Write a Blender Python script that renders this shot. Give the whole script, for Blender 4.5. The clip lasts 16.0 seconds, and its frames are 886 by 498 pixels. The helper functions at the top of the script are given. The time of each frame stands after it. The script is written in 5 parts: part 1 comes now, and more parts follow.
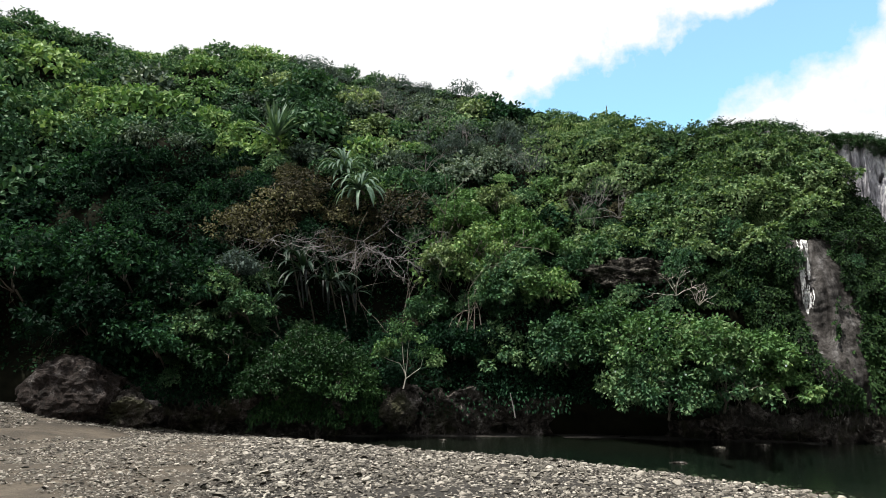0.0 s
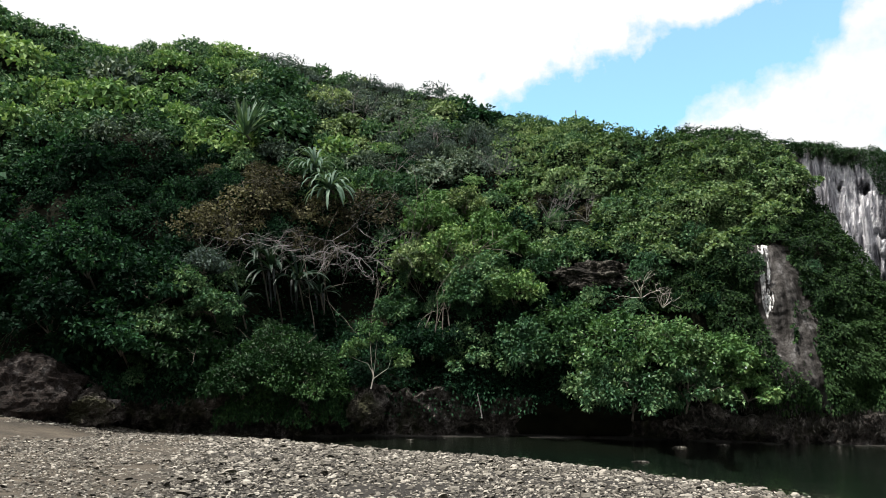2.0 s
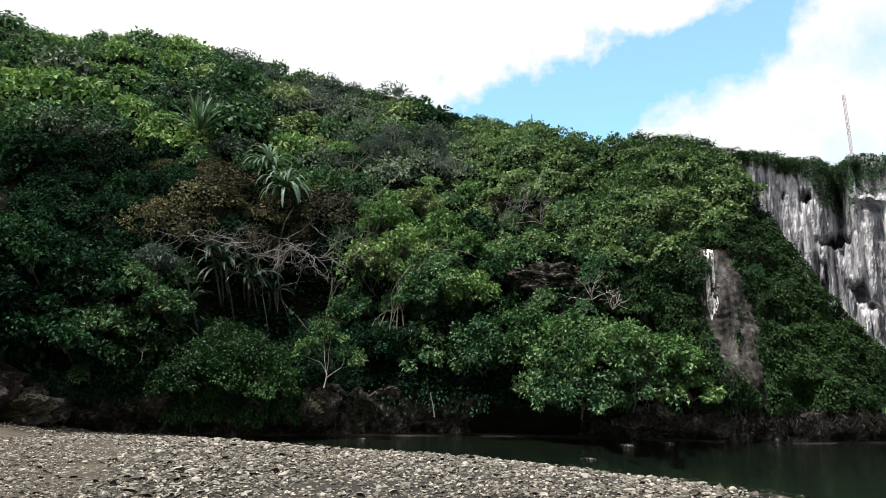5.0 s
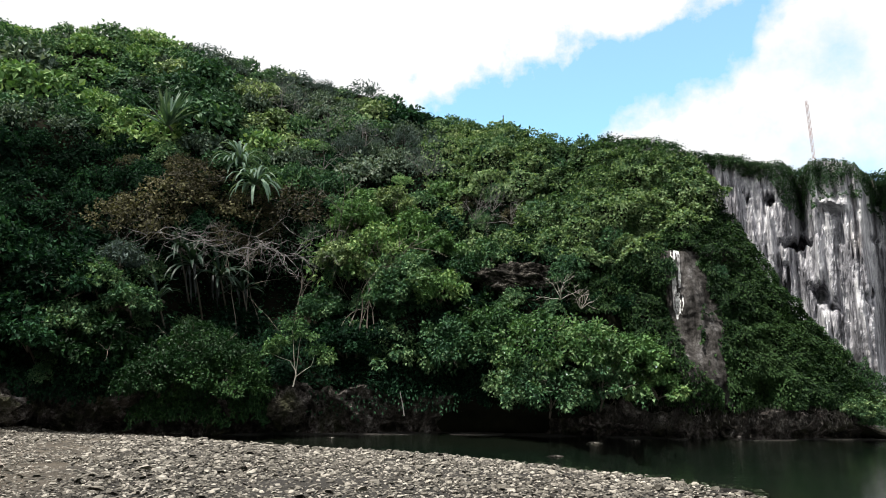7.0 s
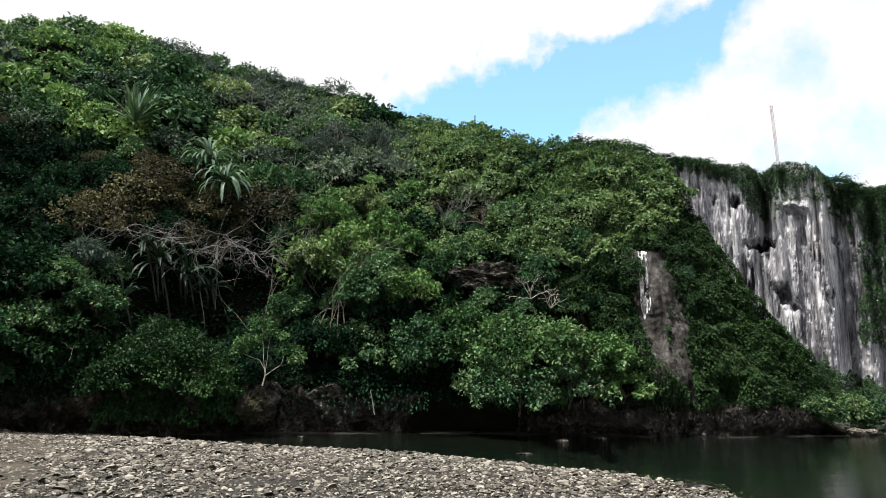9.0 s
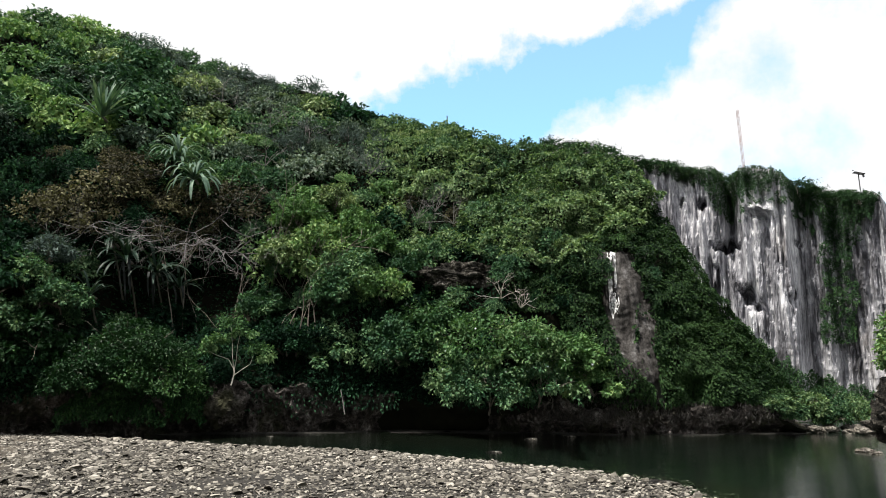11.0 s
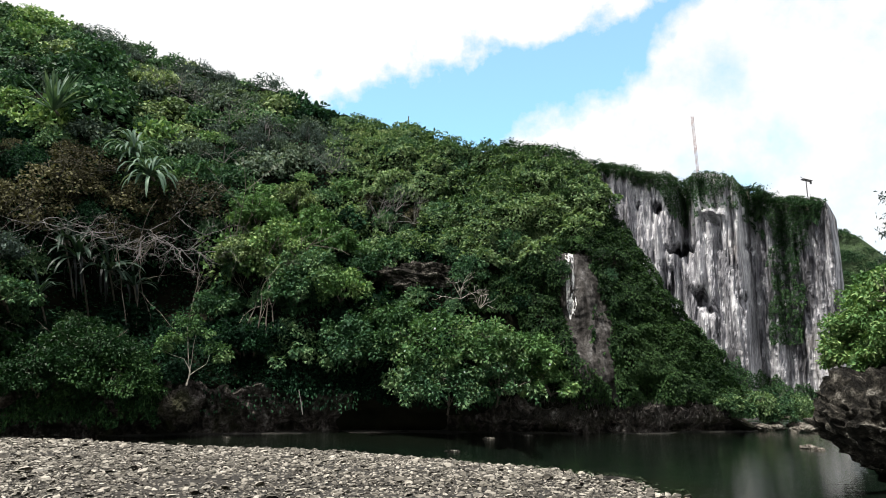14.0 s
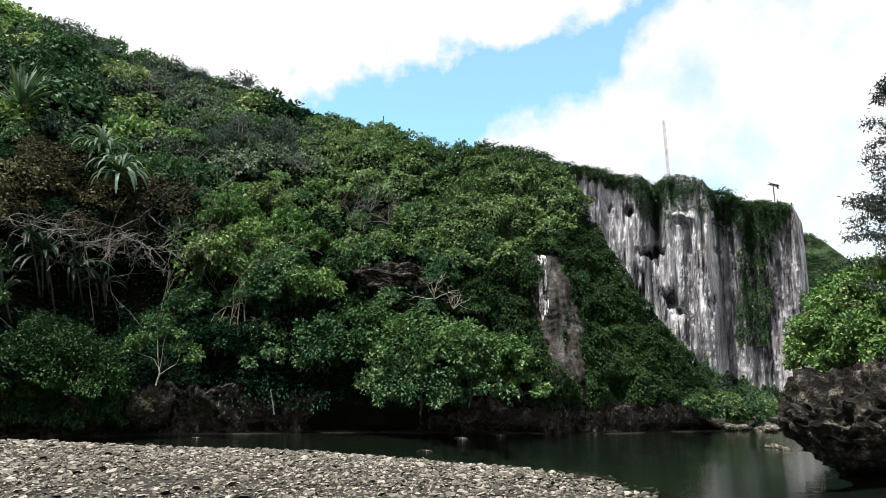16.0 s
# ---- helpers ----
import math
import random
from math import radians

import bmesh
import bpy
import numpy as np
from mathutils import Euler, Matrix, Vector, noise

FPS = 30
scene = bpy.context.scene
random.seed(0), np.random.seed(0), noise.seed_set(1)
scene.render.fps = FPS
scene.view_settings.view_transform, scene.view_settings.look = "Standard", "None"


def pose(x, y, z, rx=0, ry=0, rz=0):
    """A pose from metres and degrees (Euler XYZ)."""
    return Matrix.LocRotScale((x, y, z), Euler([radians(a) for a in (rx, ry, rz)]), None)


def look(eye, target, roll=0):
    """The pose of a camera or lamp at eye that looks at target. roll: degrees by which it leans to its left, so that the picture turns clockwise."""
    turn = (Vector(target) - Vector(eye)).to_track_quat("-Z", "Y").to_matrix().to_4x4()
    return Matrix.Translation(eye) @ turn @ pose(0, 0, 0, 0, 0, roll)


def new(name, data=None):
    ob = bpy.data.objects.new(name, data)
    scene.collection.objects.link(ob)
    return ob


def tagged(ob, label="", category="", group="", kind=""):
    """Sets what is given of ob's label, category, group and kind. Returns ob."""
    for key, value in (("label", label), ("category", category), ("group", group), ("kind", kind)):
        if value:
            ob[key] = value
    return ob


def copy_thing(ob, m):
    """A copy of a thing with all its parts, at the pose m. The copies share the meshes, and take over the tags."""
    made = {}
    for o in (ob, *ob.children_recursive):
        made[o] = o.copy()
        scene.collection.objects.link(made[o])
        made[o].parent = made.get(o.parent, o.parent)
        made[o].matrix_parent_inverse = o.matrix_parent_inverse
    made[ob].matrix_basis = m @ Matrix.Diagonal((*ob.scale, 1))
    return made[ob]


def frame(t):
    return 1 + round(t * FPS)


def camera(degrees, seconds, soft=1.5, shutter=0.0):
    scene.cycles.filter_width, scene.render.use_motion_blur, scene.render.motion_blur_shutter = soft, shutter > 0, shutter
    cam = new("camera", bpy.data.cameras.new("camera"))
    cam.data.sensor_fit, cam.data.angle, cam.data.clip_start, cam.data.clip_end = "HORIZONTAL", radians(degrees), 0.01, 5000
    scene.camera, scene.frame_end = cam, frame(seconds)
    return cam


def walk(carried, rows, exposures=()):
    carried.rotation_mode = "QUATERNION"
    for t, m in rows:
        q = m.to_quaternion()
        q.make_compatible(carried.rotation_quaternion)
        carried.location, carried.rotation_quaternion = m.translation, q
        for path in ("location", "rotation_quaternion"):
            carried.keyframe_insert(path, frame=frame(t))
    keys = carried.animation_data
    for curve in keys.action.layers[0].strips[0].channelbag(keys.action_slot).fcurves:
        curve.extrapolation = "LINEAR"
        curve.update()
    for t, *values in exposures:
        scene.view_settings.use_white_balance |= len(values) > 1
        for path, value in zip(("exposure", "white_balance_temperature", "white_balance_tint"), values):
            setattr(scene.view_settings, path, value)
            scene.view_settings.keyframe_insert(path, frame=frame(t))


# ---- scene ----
cam = camera(64.98, 16.0, soft=0.6)
EYE = 2.0
# seconds, x, y, z, yaw, pitch, roll: a slow pan by hand, drifting back and down a little
ROWS = [
    (0, -0.118, 0.435, 2.181, 9.92, 11.19, 0.05),
    (0.5, -0.105, 0.404, 2.167, 9.27, 11.22, -0.02),
    (1, -0.093, 0.374, 2.154, 8.63, 11.26, -0.07),
    (1.5, -0.082, 0.344, 2.140, 7.98, 11.29, -0.14),
    (2, -0.072, 0.315, 2.128, 7.35, 11.31, -0.18),
    (2.5, -0.062, 0.286, 2.115, 6.71, 11.34, -0.21),
    (3, -0.053, 0.257, 2.103, 6.09, 11.36, -0.25),
    (3.5, -0.045, 0.230, 2.091, 5.45, 11.37, -0.28),
    (4, -0.037, 0.202, 2.080, 4.84, 11.38, -0.29),
    (6.5, -0.009, 0.072, 2.027, 1.81, 11.39, -0.30),
    (7, -0.005, 0.048, 2.018, 1.21, 11.38, -0.27),
    (7.5, -0.002, 0.024, 2.009, 0.61, 11.36, -0.25),
    (8, 0.000, 0.000, 2.000, 0.02, 11.36, -0.21),
    (8.5, 0.001, -0.023, 1.992, -0.57, 11.35, -0.16),
    (9, 0.002, -0.046, 1.984, -1.17, 11.35, -0.13),
    (11.5, -0.004, -0.151, 1.948, -4.14, 11.34, -0.01),
    (12, -0.007, -0.171, 1.942, -4.72, 11.34, 0.01),
    (12.5, -0.011, -0.190, 1.937, -5.29, 11.35, 0.04),
    (13, -0.016, -0.209, 1.931, -5.85, 11.35, 0.05),
    (13.5, -0.021, -0.227, 1.926, -6.40, 11.36, 0.08),
    (14, -0.028, -0.245, 1.922, -6.90, 11.39, 0.06),
    (14.5, -0.034, -0.262, 1.917, -7.45, 11.40, 0.06),
    (15, -0.042, -0.279, 1.913, -8.02, 11.41, 0.06),
    (15.5, -0.050, -0.296, 1.910, -8.58, 11.42, 0.05),
    (16, -0.059, -0.311, 1.907, -9.14, 11.43, 0.02),
]
walk(cam, [(t, pose(x, y, z, 90 + pitch, roll, yaw)) for t, x, y, z, yaw, pitch, roll in ROWS])

# ---- sky, sun, exposure ----
world = bpy.data.worlds.new("sky")
scene.world = world
world.use_nodes = True
wn, wl = world.node_tree.nodes, world.node_tree.links
wn.clear()


def wnode(kind, **values):
    n = wn.new(kind)
    for k, v in values.items():
        n.inputs[int(k[1:])].default_value = v
    return n


def wmath(op, a, b=None, c=None, clamp=False):
    n = wn.new("ShaderNodeMath")
    n.operation, n.use_clamp = op, clamp
    for i, v in enumerate((a, b, c)):
        if v is None:
            continue
        if isinstance(v, (int, float)):
            n.inputs[i].default_value = v
        else:
            wl.new(v, n.inputs[i])
    return n.outputs[0]


def wdot(a, v):
    n = wn.new("ShaderNodeVectorMath")
    n.operation = "DOT_PRODUCT"
    wl.new(a, n.inputs[0])
    n.inputs[1].default_value = v
    return n.outputs["Value"]


def wnoise(vec, scale, detail, rough=0.55, offset=(0, 0, 0)):
    m = wn.new("ShaderNodeVectorMath")
    m.operation = "ADD"
    wl.new(vec, m.inputs[0])
    m.inputs[1].default_value = offset
    n = wn.new("ShaderNodeTexNoise")
    n.inputs["Scale"].default_value, n.inputs["Detail"].default_value, n.inputs["Roughness"].default_value = scale, detail, rough
    wl.new(m.outputs[0], n.inputs["Vector"])
    return n.outputs["Fac"]


SUN_AZ, SUN_EL = -126, 63
SKY, CLOUD, SUN = 0.235, 0.81, 5.8
coord = wn.new("ShaderNodeTexCoord").outputs["Generated"]
sky = wn.new("ShaderNodeTexSky")
sky.sky_type, sky.sun_disc = "NISHITA", False
sky.sun_elevation, sky.sun_rotation = radians(SUN_EL), radians(SUN_AZ)
sky.dust_density, sky.ozone_density, sky.air_density = 0.5, 0.0, 1.0
blue = wn.new("ShaderNodeVectorMath")
blue.operation = "SCALE"
wl.new(sky.outputs[0], blue.inputs[0])
blue.inputs["Scale"].default_value = SKY
clean = wn.new("ShaderNodeVectorMath")
clean.operation = "MULTIPLY"
wl.new(blue.outputs[0], clean.inputs[0])
clean.inputs[1].default_value = (0.6, 1.1, 1.15)
puffs = wmath("SUBTRACT", wnoise(coord, 9.0, 8.0, 0.6), 0.5)
big = wmath("SUBTRACT", wnoise(coord, 2.6, 4.0, 0.5, (3.1, 0.4, 1.7)), 0.5)
rough_edge = wmath("ADD", wmath("MULTIPLY", puffs, 0.2), wmath("MULTIPLY", wmath("SUBTRACT", wnoise(coord, 5.0, 3.0, 0.5, (1.3, 2.2, 0.6)), 0.5), 0.12))
# a clear lane between two cloud banks
left_bank = wmath("MULTIPLY", wmath("ADD", wmath("ADD", wdot(coord, (-0.382, -0.393, 0.837)), 0.0), rough_edge), -38.0, clamp=True)
right_bank = wmath("MULTIPLY", wmath("ADD", wmath("ADD", wdot(coord, (-0.622, -0.116, 0.774)), 0.0), rough_edge), 26.0, clamp=True)
lane = wmath("MULTIPLY", left_bank, right_bank, clamp=True)
# thin gaps in the bank further round
gaps = wmath("MULTIPLY", wmath("ADD", wmath("MULTIPLY", wdot(coord, (0.85, 0.5, -0.15)), 1.0), wmath("MULTIPLY", wmath("ADD", big, puffs), 0.5)), 1.0)
gaps = wmath("MULTIPLY", wmath("SUBTRACT", gaps, 0.79), 7.0, clamp=True)
gaps = wmath("MULTIPLY", gaps, 0.75)
clear = wmath("MULTIPLY", wmath("MAXIMUM", lane, gaps), 0.8)
mix = wn.new("ShaderNodeMix")
mix.data_type = "RGBA"
wl.new(clear, mix.inputs["Factor"])
mix.inputs["A"].default_value = (CLOUD, CLOUD * 1.0, CLOUD * 1.02, 1)
wl.new(clean.outputs[0], mix.inputs["B"])
back = wn.new("ShaderNodeBackground")
wl.new(mix.outputs["Result"], back.inputs["Color"])
out = wn.new("ShaderNodeOutputWorld")
wl.new(back.outputs[0], out.inputs[0])

sun = new("sun", bpy.data.lights.new("sun", "SUN"))
sun.data.energy, sun.data.angle, sun.data.color = SUN, radians(2), (1.0, 0.95, 0.86)
sun_way = Vector((math.sin(radians(SUN_AZ)) * math.cos(radians(SUN_EL)), math.cos(radians(SUN_AZ)) * math.cos(radians(SUN_EL)), math.sin(radians(SUN_EL))))
sun.matrix_basis = look(sun_way * 200, (0, 0, 0))
scene.view_settings.exposure = 0.37


# ---- materials ----
def material(name):
    m = bpy.data.materials.new(name)
    m.use_nodes = True
    nt = m.node_tree
    return m, nt, nt.nodes["Principled BSDF"], nt.nodes["Material Output"]


def link(nt, a, b):
    nt.links.new(a, b)


def texture(nt, scale, detail=6.0, rough=0.6, stretch=(1, 1, 1), kind="Noise", space="Object", warp=0.0):
    c = nt.nodes.new("ShaderNodeTexCoord")
    m = nt.nodes.new("ShaderNodeMapping")
    m.inputs["Scale"].default_value = stretch
    link(nt, c.outputs[space], m.inputs["Vector"])
    if kind == "Noise":
        n = nt.nodes.new("ShaderNodeTexNoise")
        n.inputs["Detail"].default_value, n.inputs["Roughness"].default_value, n.inputs["Distortion"].default_value = detail, rough, warp
    else:
        n = nt.nodes.new("ShaderNodeTexVoronoi")
    n.inputs["Scale"].default_value = scale
    link(nt, m.outputs[0], n.inputs["Vector"])
    return n.outputs["Fac" if kind == "Noise" else "Distance"]


def ramp(nt, fac, stops):
    r = nt.nodes.new("ShaderNodeValToRGB")
    el = r.color_ramp.elements
    while len(el) < len(stops):
        el.new(0.5)
    for e, (pos, col) in zip(el, stops):
        e.position, e.color = pos, (*col, 1)
    link(nt, fac, r.inputs["Fac"])
    return r.outputs["Color"]


def mixed(nt, fac, a, b, blend="MIX"):
    m = nt.nodes.new("ShaderNodeMix")
    m.data_type, m.blend_type = "RGBA", blend
    for v, key in ((fac, "Factor"), (a, "A"), (b, "B")):
        if isinstance(v, (int, float)):
            m.inputs[key].default_value = v
        elif isinstance(v, tuple):
            m.inputs[key].default_value = (*v, 1)
        else:
            link(nt, v, m.inputs[key])
    return m.outputs["Result"]


def bump(nt, height, strength, distance, bsdf):
    b = nt.nodes.new("ShaderNodeBump")
    b.inputs["Strength"].default_value, b.inputs["Distance"].default_value = strength, distance
    link(nt, height, b.inputs["Height"])
    link(nt, b.outputs[0], bsdf.inputs["Normal"])


def leaf_material(name, dark, mid, light, rough=0.55, thin=0.16, shine=0.16):
    dark, mid, light = [tuple(k * v for k, v in zip((0.76, 0.88, 1.08), c)) for c in (dark, mid, light)]
    m, nt, b, o = material(name)
    geo = nt.nodes.new("ShaderNodeNewGeometry")
    info = nt.nodes.new("ShaderNodeObjectInfo")
    patch = texture(nt, 0.7, 3.0, space="Generated", stretch=(4, 4, 4))
    a = nt.nodes.new("ShaderNodeMath")
    a.operation = "MULTIPLY_ADD"
    link(nt, geo.outputs["Random Per Island"], a.inputs[0])
    a.inputs[1].default_value = 0.55
    link(nt, patch, a.inputs[2])
    s = nt.nodes.new("ShaderNodeMath")
    s.operation = "MULTIPLY_ADD"
    link(nt, info.outputs["Random"], s.inputs[0])
    s.inputs[1].default_value = 0.4
    link(nt, a.outputs[0], s.inputs[2])
    col = ramp(nt, s.outputs[0], [(0.35, dark), (0.85, mid), (1.0, light)])
    r = nt.nodes.new("ShaderNodeMath")
    r.operation = "SUBTRACT"
    link(nt, s.outputs[0], r.inputs[0])
    r.inputs[1].default_value = 0.22
    nt.links.new(r.outputs[0], col.node.inputs["Fac"])
    link(nt, col, b.inputs["Base Color"])
    b.inputs["Roughness"].default_value = rough
    b.inputs["Specular IOR Level"].default_value = shine
    t = nt.nodes.new("ShaderNodeBsdfTranslucent")
    link(nt, mixed(nt, 1.0, col, (1.2, 1.25, 0.6), "MULTIPLY"), t.inputs["Color"])
    ms = nt.nodes.new("ShaderNodeMixShader")
    ms.inputs[0].default_value = thin
    link(nt, b.outputs[0], ms.inputs[1])
    link(nt, t.outputs[0], ms.inputs[2])
    link(nt, ms.outputs[0], o.inputs["Surface"])
    return m


def rock_material(name, stops, scale=1.2, stretch=(1, 1, 1), rough=0.9, relief=0.25, fine=9.0, moss=None):
    m, nt, b, o = material(name)
    base = texture(nt, scale, 10.0, 0.68, stretch)
    grain = texture(nt, fine, 6.0, 0.7)
    col = ramp(nt, base, stops)
    col = mixed(nt, 0.85, col, ramp(nt, grain, [(0.36, (0.12, 0.115, 0.11)), (0.6, (1.0, 1.0, 1.0))]), "MULTIPLY")
    if moss:
        col = mixed(nt, ramp(nt, texture(nt, 0.5, 5.0, 0.6), [(0.5, (0, 0, 0)), (0.62, (1, 1, 1))]), col, moss)
    link(nt, col, b.inputs["Base Color"])
    b.inputs["Roughness"].default_value = rough
    b.inputs["Specular IOR Level"].default_value = 0.25
    h = nt.nodes.new("ShaderNodeMath")
    h.operation = "MULTIPLY_ADD"
    link(nt, grain, h.inputs[0])
    h.inputs[1].default_value = 0.5
    link(nt, base, h.inputs[2])
    bump(nt, h.outputs[0], 0.9, relief, b)
    return m


# dark-leaved species, its green deepened further to carry shade of gaps and overhangs
LEAF_DARK_SHADED = leaf_material("leaf_dark_green_shaded", (0.002932, 0.01173, 0.005355), (0.01026, 0.03373, 0.01428), (0.04399, 0.1056, 0.04284), 0.7, 0.2, 0.08)
LEAF_MID = leaf_material("leaf_green", (0.02066, 0.05838, 0.02481), (0.074, 0.1489, 0.05515), (0.2222, 0.3051, 0.1246))
# lit tone of the nose creeper, its sunlight put into the leaf colour
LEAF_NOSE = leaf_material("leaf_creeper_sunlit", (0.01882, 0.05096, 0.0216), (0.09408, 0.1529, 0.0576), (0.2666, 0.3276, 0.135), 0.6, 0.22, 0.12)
LEAF_LIGHT = leaf_material("leaf_yellow_green", (0.05135, 0.1115, 0.03195), (0.1514, 0.2508, 0.07196), (0.3483, 0.4326, 0.1435))
LEAF_BUSH = leaf_material("leaf_bright_bush", (0.0275, 0.06825, 0.02346), (0.11, 0.1995, 0.0606), (0.286, 0.3675, 0.1466), 0.55, 0.2, 0.15)
LEAF_GREY = leaf_material("leaf_grey_green", (0.04313, 0.06172, 0.04869), (0.1191, 0.1511, 0.1099), (0.2372, 0.2749, 0.2006), 0.6)
LEAF_BROWN = leaf_material("leaf_withered_brown", (0.01822, 0.01589, 0.007663), (0.07586, 0.06265, 0.02808), (0.1874, 0.1589, 0.07213), 0.7, 0.15)
# the same creeper, darkened in colour for the nose's shaded flank and foot
LEAF_VINE_SHADED = leaf_material("leaf_creeper_shaded", (0.00324, 0.01296, 0.003812), (0.0135, 0.0351, 0.009257), (0.05076, 0.09072, 0.02505), 0.6, 0.22, 0.12)
LEAF_STRAP = leaf_material("leaf_strap", (0.04, 0.08, 0.045), (0.1, 0.15, 0.085), (0.22, 0.27, 0.17), 0.5)
LEAF_SPRAY = leaf_material("leaf_needle_spray", (0.014, 0.02, 0.016), (0.03, 0.042, 0.034), (0.055, 0.07, 0.05), 0.6)
LEAF_SCRUB = leaf_material("leaf_pale_scrub", (0.02834, 0.04968, 0.03112), (0.1002, 0.135, 0.07898), (0.2367, 0.2646, 0.1678), 0.55)
LEAF_MOUND = leaf_material("leaf_mound_creeper", (0.00675, 0.02475, 0.00675), (0.02363, 0.06525, 0.01688), (0.07875, 0.1462, 0.04275), 0.5)
LEAF_OLIVE = leaf_material("leaf_olive", (0.04053, 0.07305, 0.02652), (0.1794, 0.2324, 0.0852), (0.4533, 0.4915, 0.2083), 0.5)
ROOTS = leaf_material("dry_root", (0.006, 0.005, 0.004), (0.025, 0.02, 0.015), (0.085, 0.07, 0.055), 0.8, 0.05, 0.05)
LEAF_FAR = leaf_material("leaf_far_canopy", (0.0096, 0.032, 0.0096), (0.0272, 0.068, 0.0192), (0.064, 0.112, 0.032), 0.6)

WHITE_SPECK = leaf_material("white_speck", (0.7, 0.68, 0.6), (0.85, 0.82, 0.72), (1.0, 0.95, 0.8), 0.6, 0.2)
WALL_ROCK = rock_material("foot_rock", [(0.36, (0.016, 0.014, 0.012)), (0.48, (0.085, 0.072, 0.066)), (0.57, (0.21, 0.185, 0.175)), (0.67, (0.48, 0.45, 0.44))], 1.9, relief=0.5, fine=7.0, moss=(0.035, 0.036, 0.018))
RED_ROCK = rock_material("stained_rock", [(0.36, (0.007, 0.006, 0.005)), (0.48, (0.028, 0.019, 0.016)), (0.58, (0.06, 0.05, 0.047)), (0.7, (0.24, 0.225, 0.225))], 1.4, relief=0.4)
SLAB_ROCK = rock_material("bare_slab_rock", [(0.36, (0.02, 0.018, 0.017)), (0.46, (0.052, 0.048, 0.046)), (0.56, (0.09, 0.085, 0.084)), (0.68, (0.2, 0.195, 0.2))], 1.3, (2.2, 2.2, 0.14), fine=6.0, relief=0.12)
CALCITE = rock_material("white_calcite", [(0.32, (0.16, 0.16, 0.165)), (0.42, (0.55, 0.55, 0.57)), (0.5, (0.92, 0.92, 0.94))], 2.2, (3.5, 3.5, 0.25), relief=0.1)
KARST = rock_material("karst_rock", [(0.38, (0.006, 0.005, 0.004)), (0.49, (0.03, 0.027, 0.022)), (0.57, (0.11, 0.1, 0.085)), (0.66, (0.42, 0.4, 0.36))], 3.4, relief=0.35, fine=12.0)
PALE_ROCK = rock_material("pale_rock", [(0.3, (0.08, 0.07, 0.06)), (0.5, (0.2, 0.18, 0.155)), (0.7, (0.42, 0.39, 0.345))], 2.0)

# limestone of the tall cliff: grey, with white and dark vertical water stains
m, nt, b, o = material("cliff_limestone")


def summed(nt, a, k, c):
    n = nt.nodes.new("ShaderNodeMath")
    n.operation = "MULTIPLY_ADD"
    link(nt, a, n.inputs[0])
    n.inputs[1].default_value = k
    if isinstance(c, (int, float)):
        n.inputs[2].default_value = c
    else:
        link(nt, c, n.inputs[2])
    return n.outputs[0]


blot = texture(nt, 0.2, 6.0, 0.65, (1.0, 1.0, 0.45), warp=0.7)
streak = texture(nt, 0.6, 8.0, 0.66, (1.0, 1.0, 0.1), warp=0.5)
thin = texture(nt, 2.4, 6.0, 0.65, (1.0, 1.0, 0.14), warp=0.4)
chip = texture(nt, 1.7, 9.0, 0.78, (1.0, 1.0, 0.6), warp=0.6)
tone = summed(nt, streak, 0.85, summed(nt, thin, 0.4, summed(nt, blot, 1.0, summed(nt, chip, 0.5, -0.86))))
col = ramp(nt, tone, [(0.3, (0.03, 0.03, 0.034)), (0.41, (0.1, 0.1, 0.115)), (0.5, (0.25, 0.25, 0.275)), (0.6, (0.43, 0.43, 0.46)), (0.73, (0.72, 0.72, 0.74))])
col = mixed(nt, ramp(nt, texture(nt, 0.2, 4.0, 0.6, (1, 1, 0.4)), [(0.56, (0, 0, 0)), (0.7, (0.3, 0.3, 0.3))]), col, (0.33, 0.28, 0.22))
link(nt, col, b.inputs["Base Color"])
b.inputs["Roughness"].default_value = 0.9
bump(nt, summed(nt, chip, 0.6, summed(nt, thin, 0.8, 0.0)), 0.8, 0.16, b)
CLIFF_ROCK = m

# earth coloured near black, so gaps in the scrub read as deep shade
m, nt, b, o = material("hill_soil_shaded")
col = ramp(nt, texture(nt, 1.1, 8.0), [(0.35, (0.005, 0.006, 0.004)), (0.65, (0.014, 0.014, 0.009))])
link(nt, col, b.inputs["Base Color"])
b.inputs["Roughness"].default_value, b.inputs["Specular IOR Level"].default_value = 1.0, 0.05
SOIL_SHADED = m

m, nt, b, o = material("scrub_cover")
col = ramp(nt, texture(nt, 0.9, 9.0, 0.7), [(0.35, (0.012, 0.03, 0.01)), (0.65, (0.05, 0.09, 0.03))])
link(nt, col, b.inputs["Base Color"])
b.inputs["Roughness"].default_value = 0.9
bump(nt, texture(nt, 1.4, 8.0, 0.7), 1.0, 0.6, b)
SCRUB_FAR = m

m, nt, b, o = material("bark")
col = ramp(nt, texture(nt, 6.0, 6.0, 0.6, (1, 1, 0.3)), [(0.35, (0.06, 0.051, 0.04)), (0.7, (0.2, 0.18, 0.155))])
link(nt, col, b.inputs["Base Color"])
b.inputs["Roughness"].default_value = 0.9
BARK = m
m, nt, b, o = material("bleached_wood")
col = ramp(nt, texture(nt, 5.0, 6.0, 0.6, (1, 1, 0.3)), [(0.35, (0.075, 0.071, 0.07)), (0.7, (0.22, 0.212, 0.205))])
link(nt, col, b.inputs["Base Color"])
b.inputs["Roughness"].default_value = 0.85
BLEACHED = m
m, nt, b, o = material("white_bark")
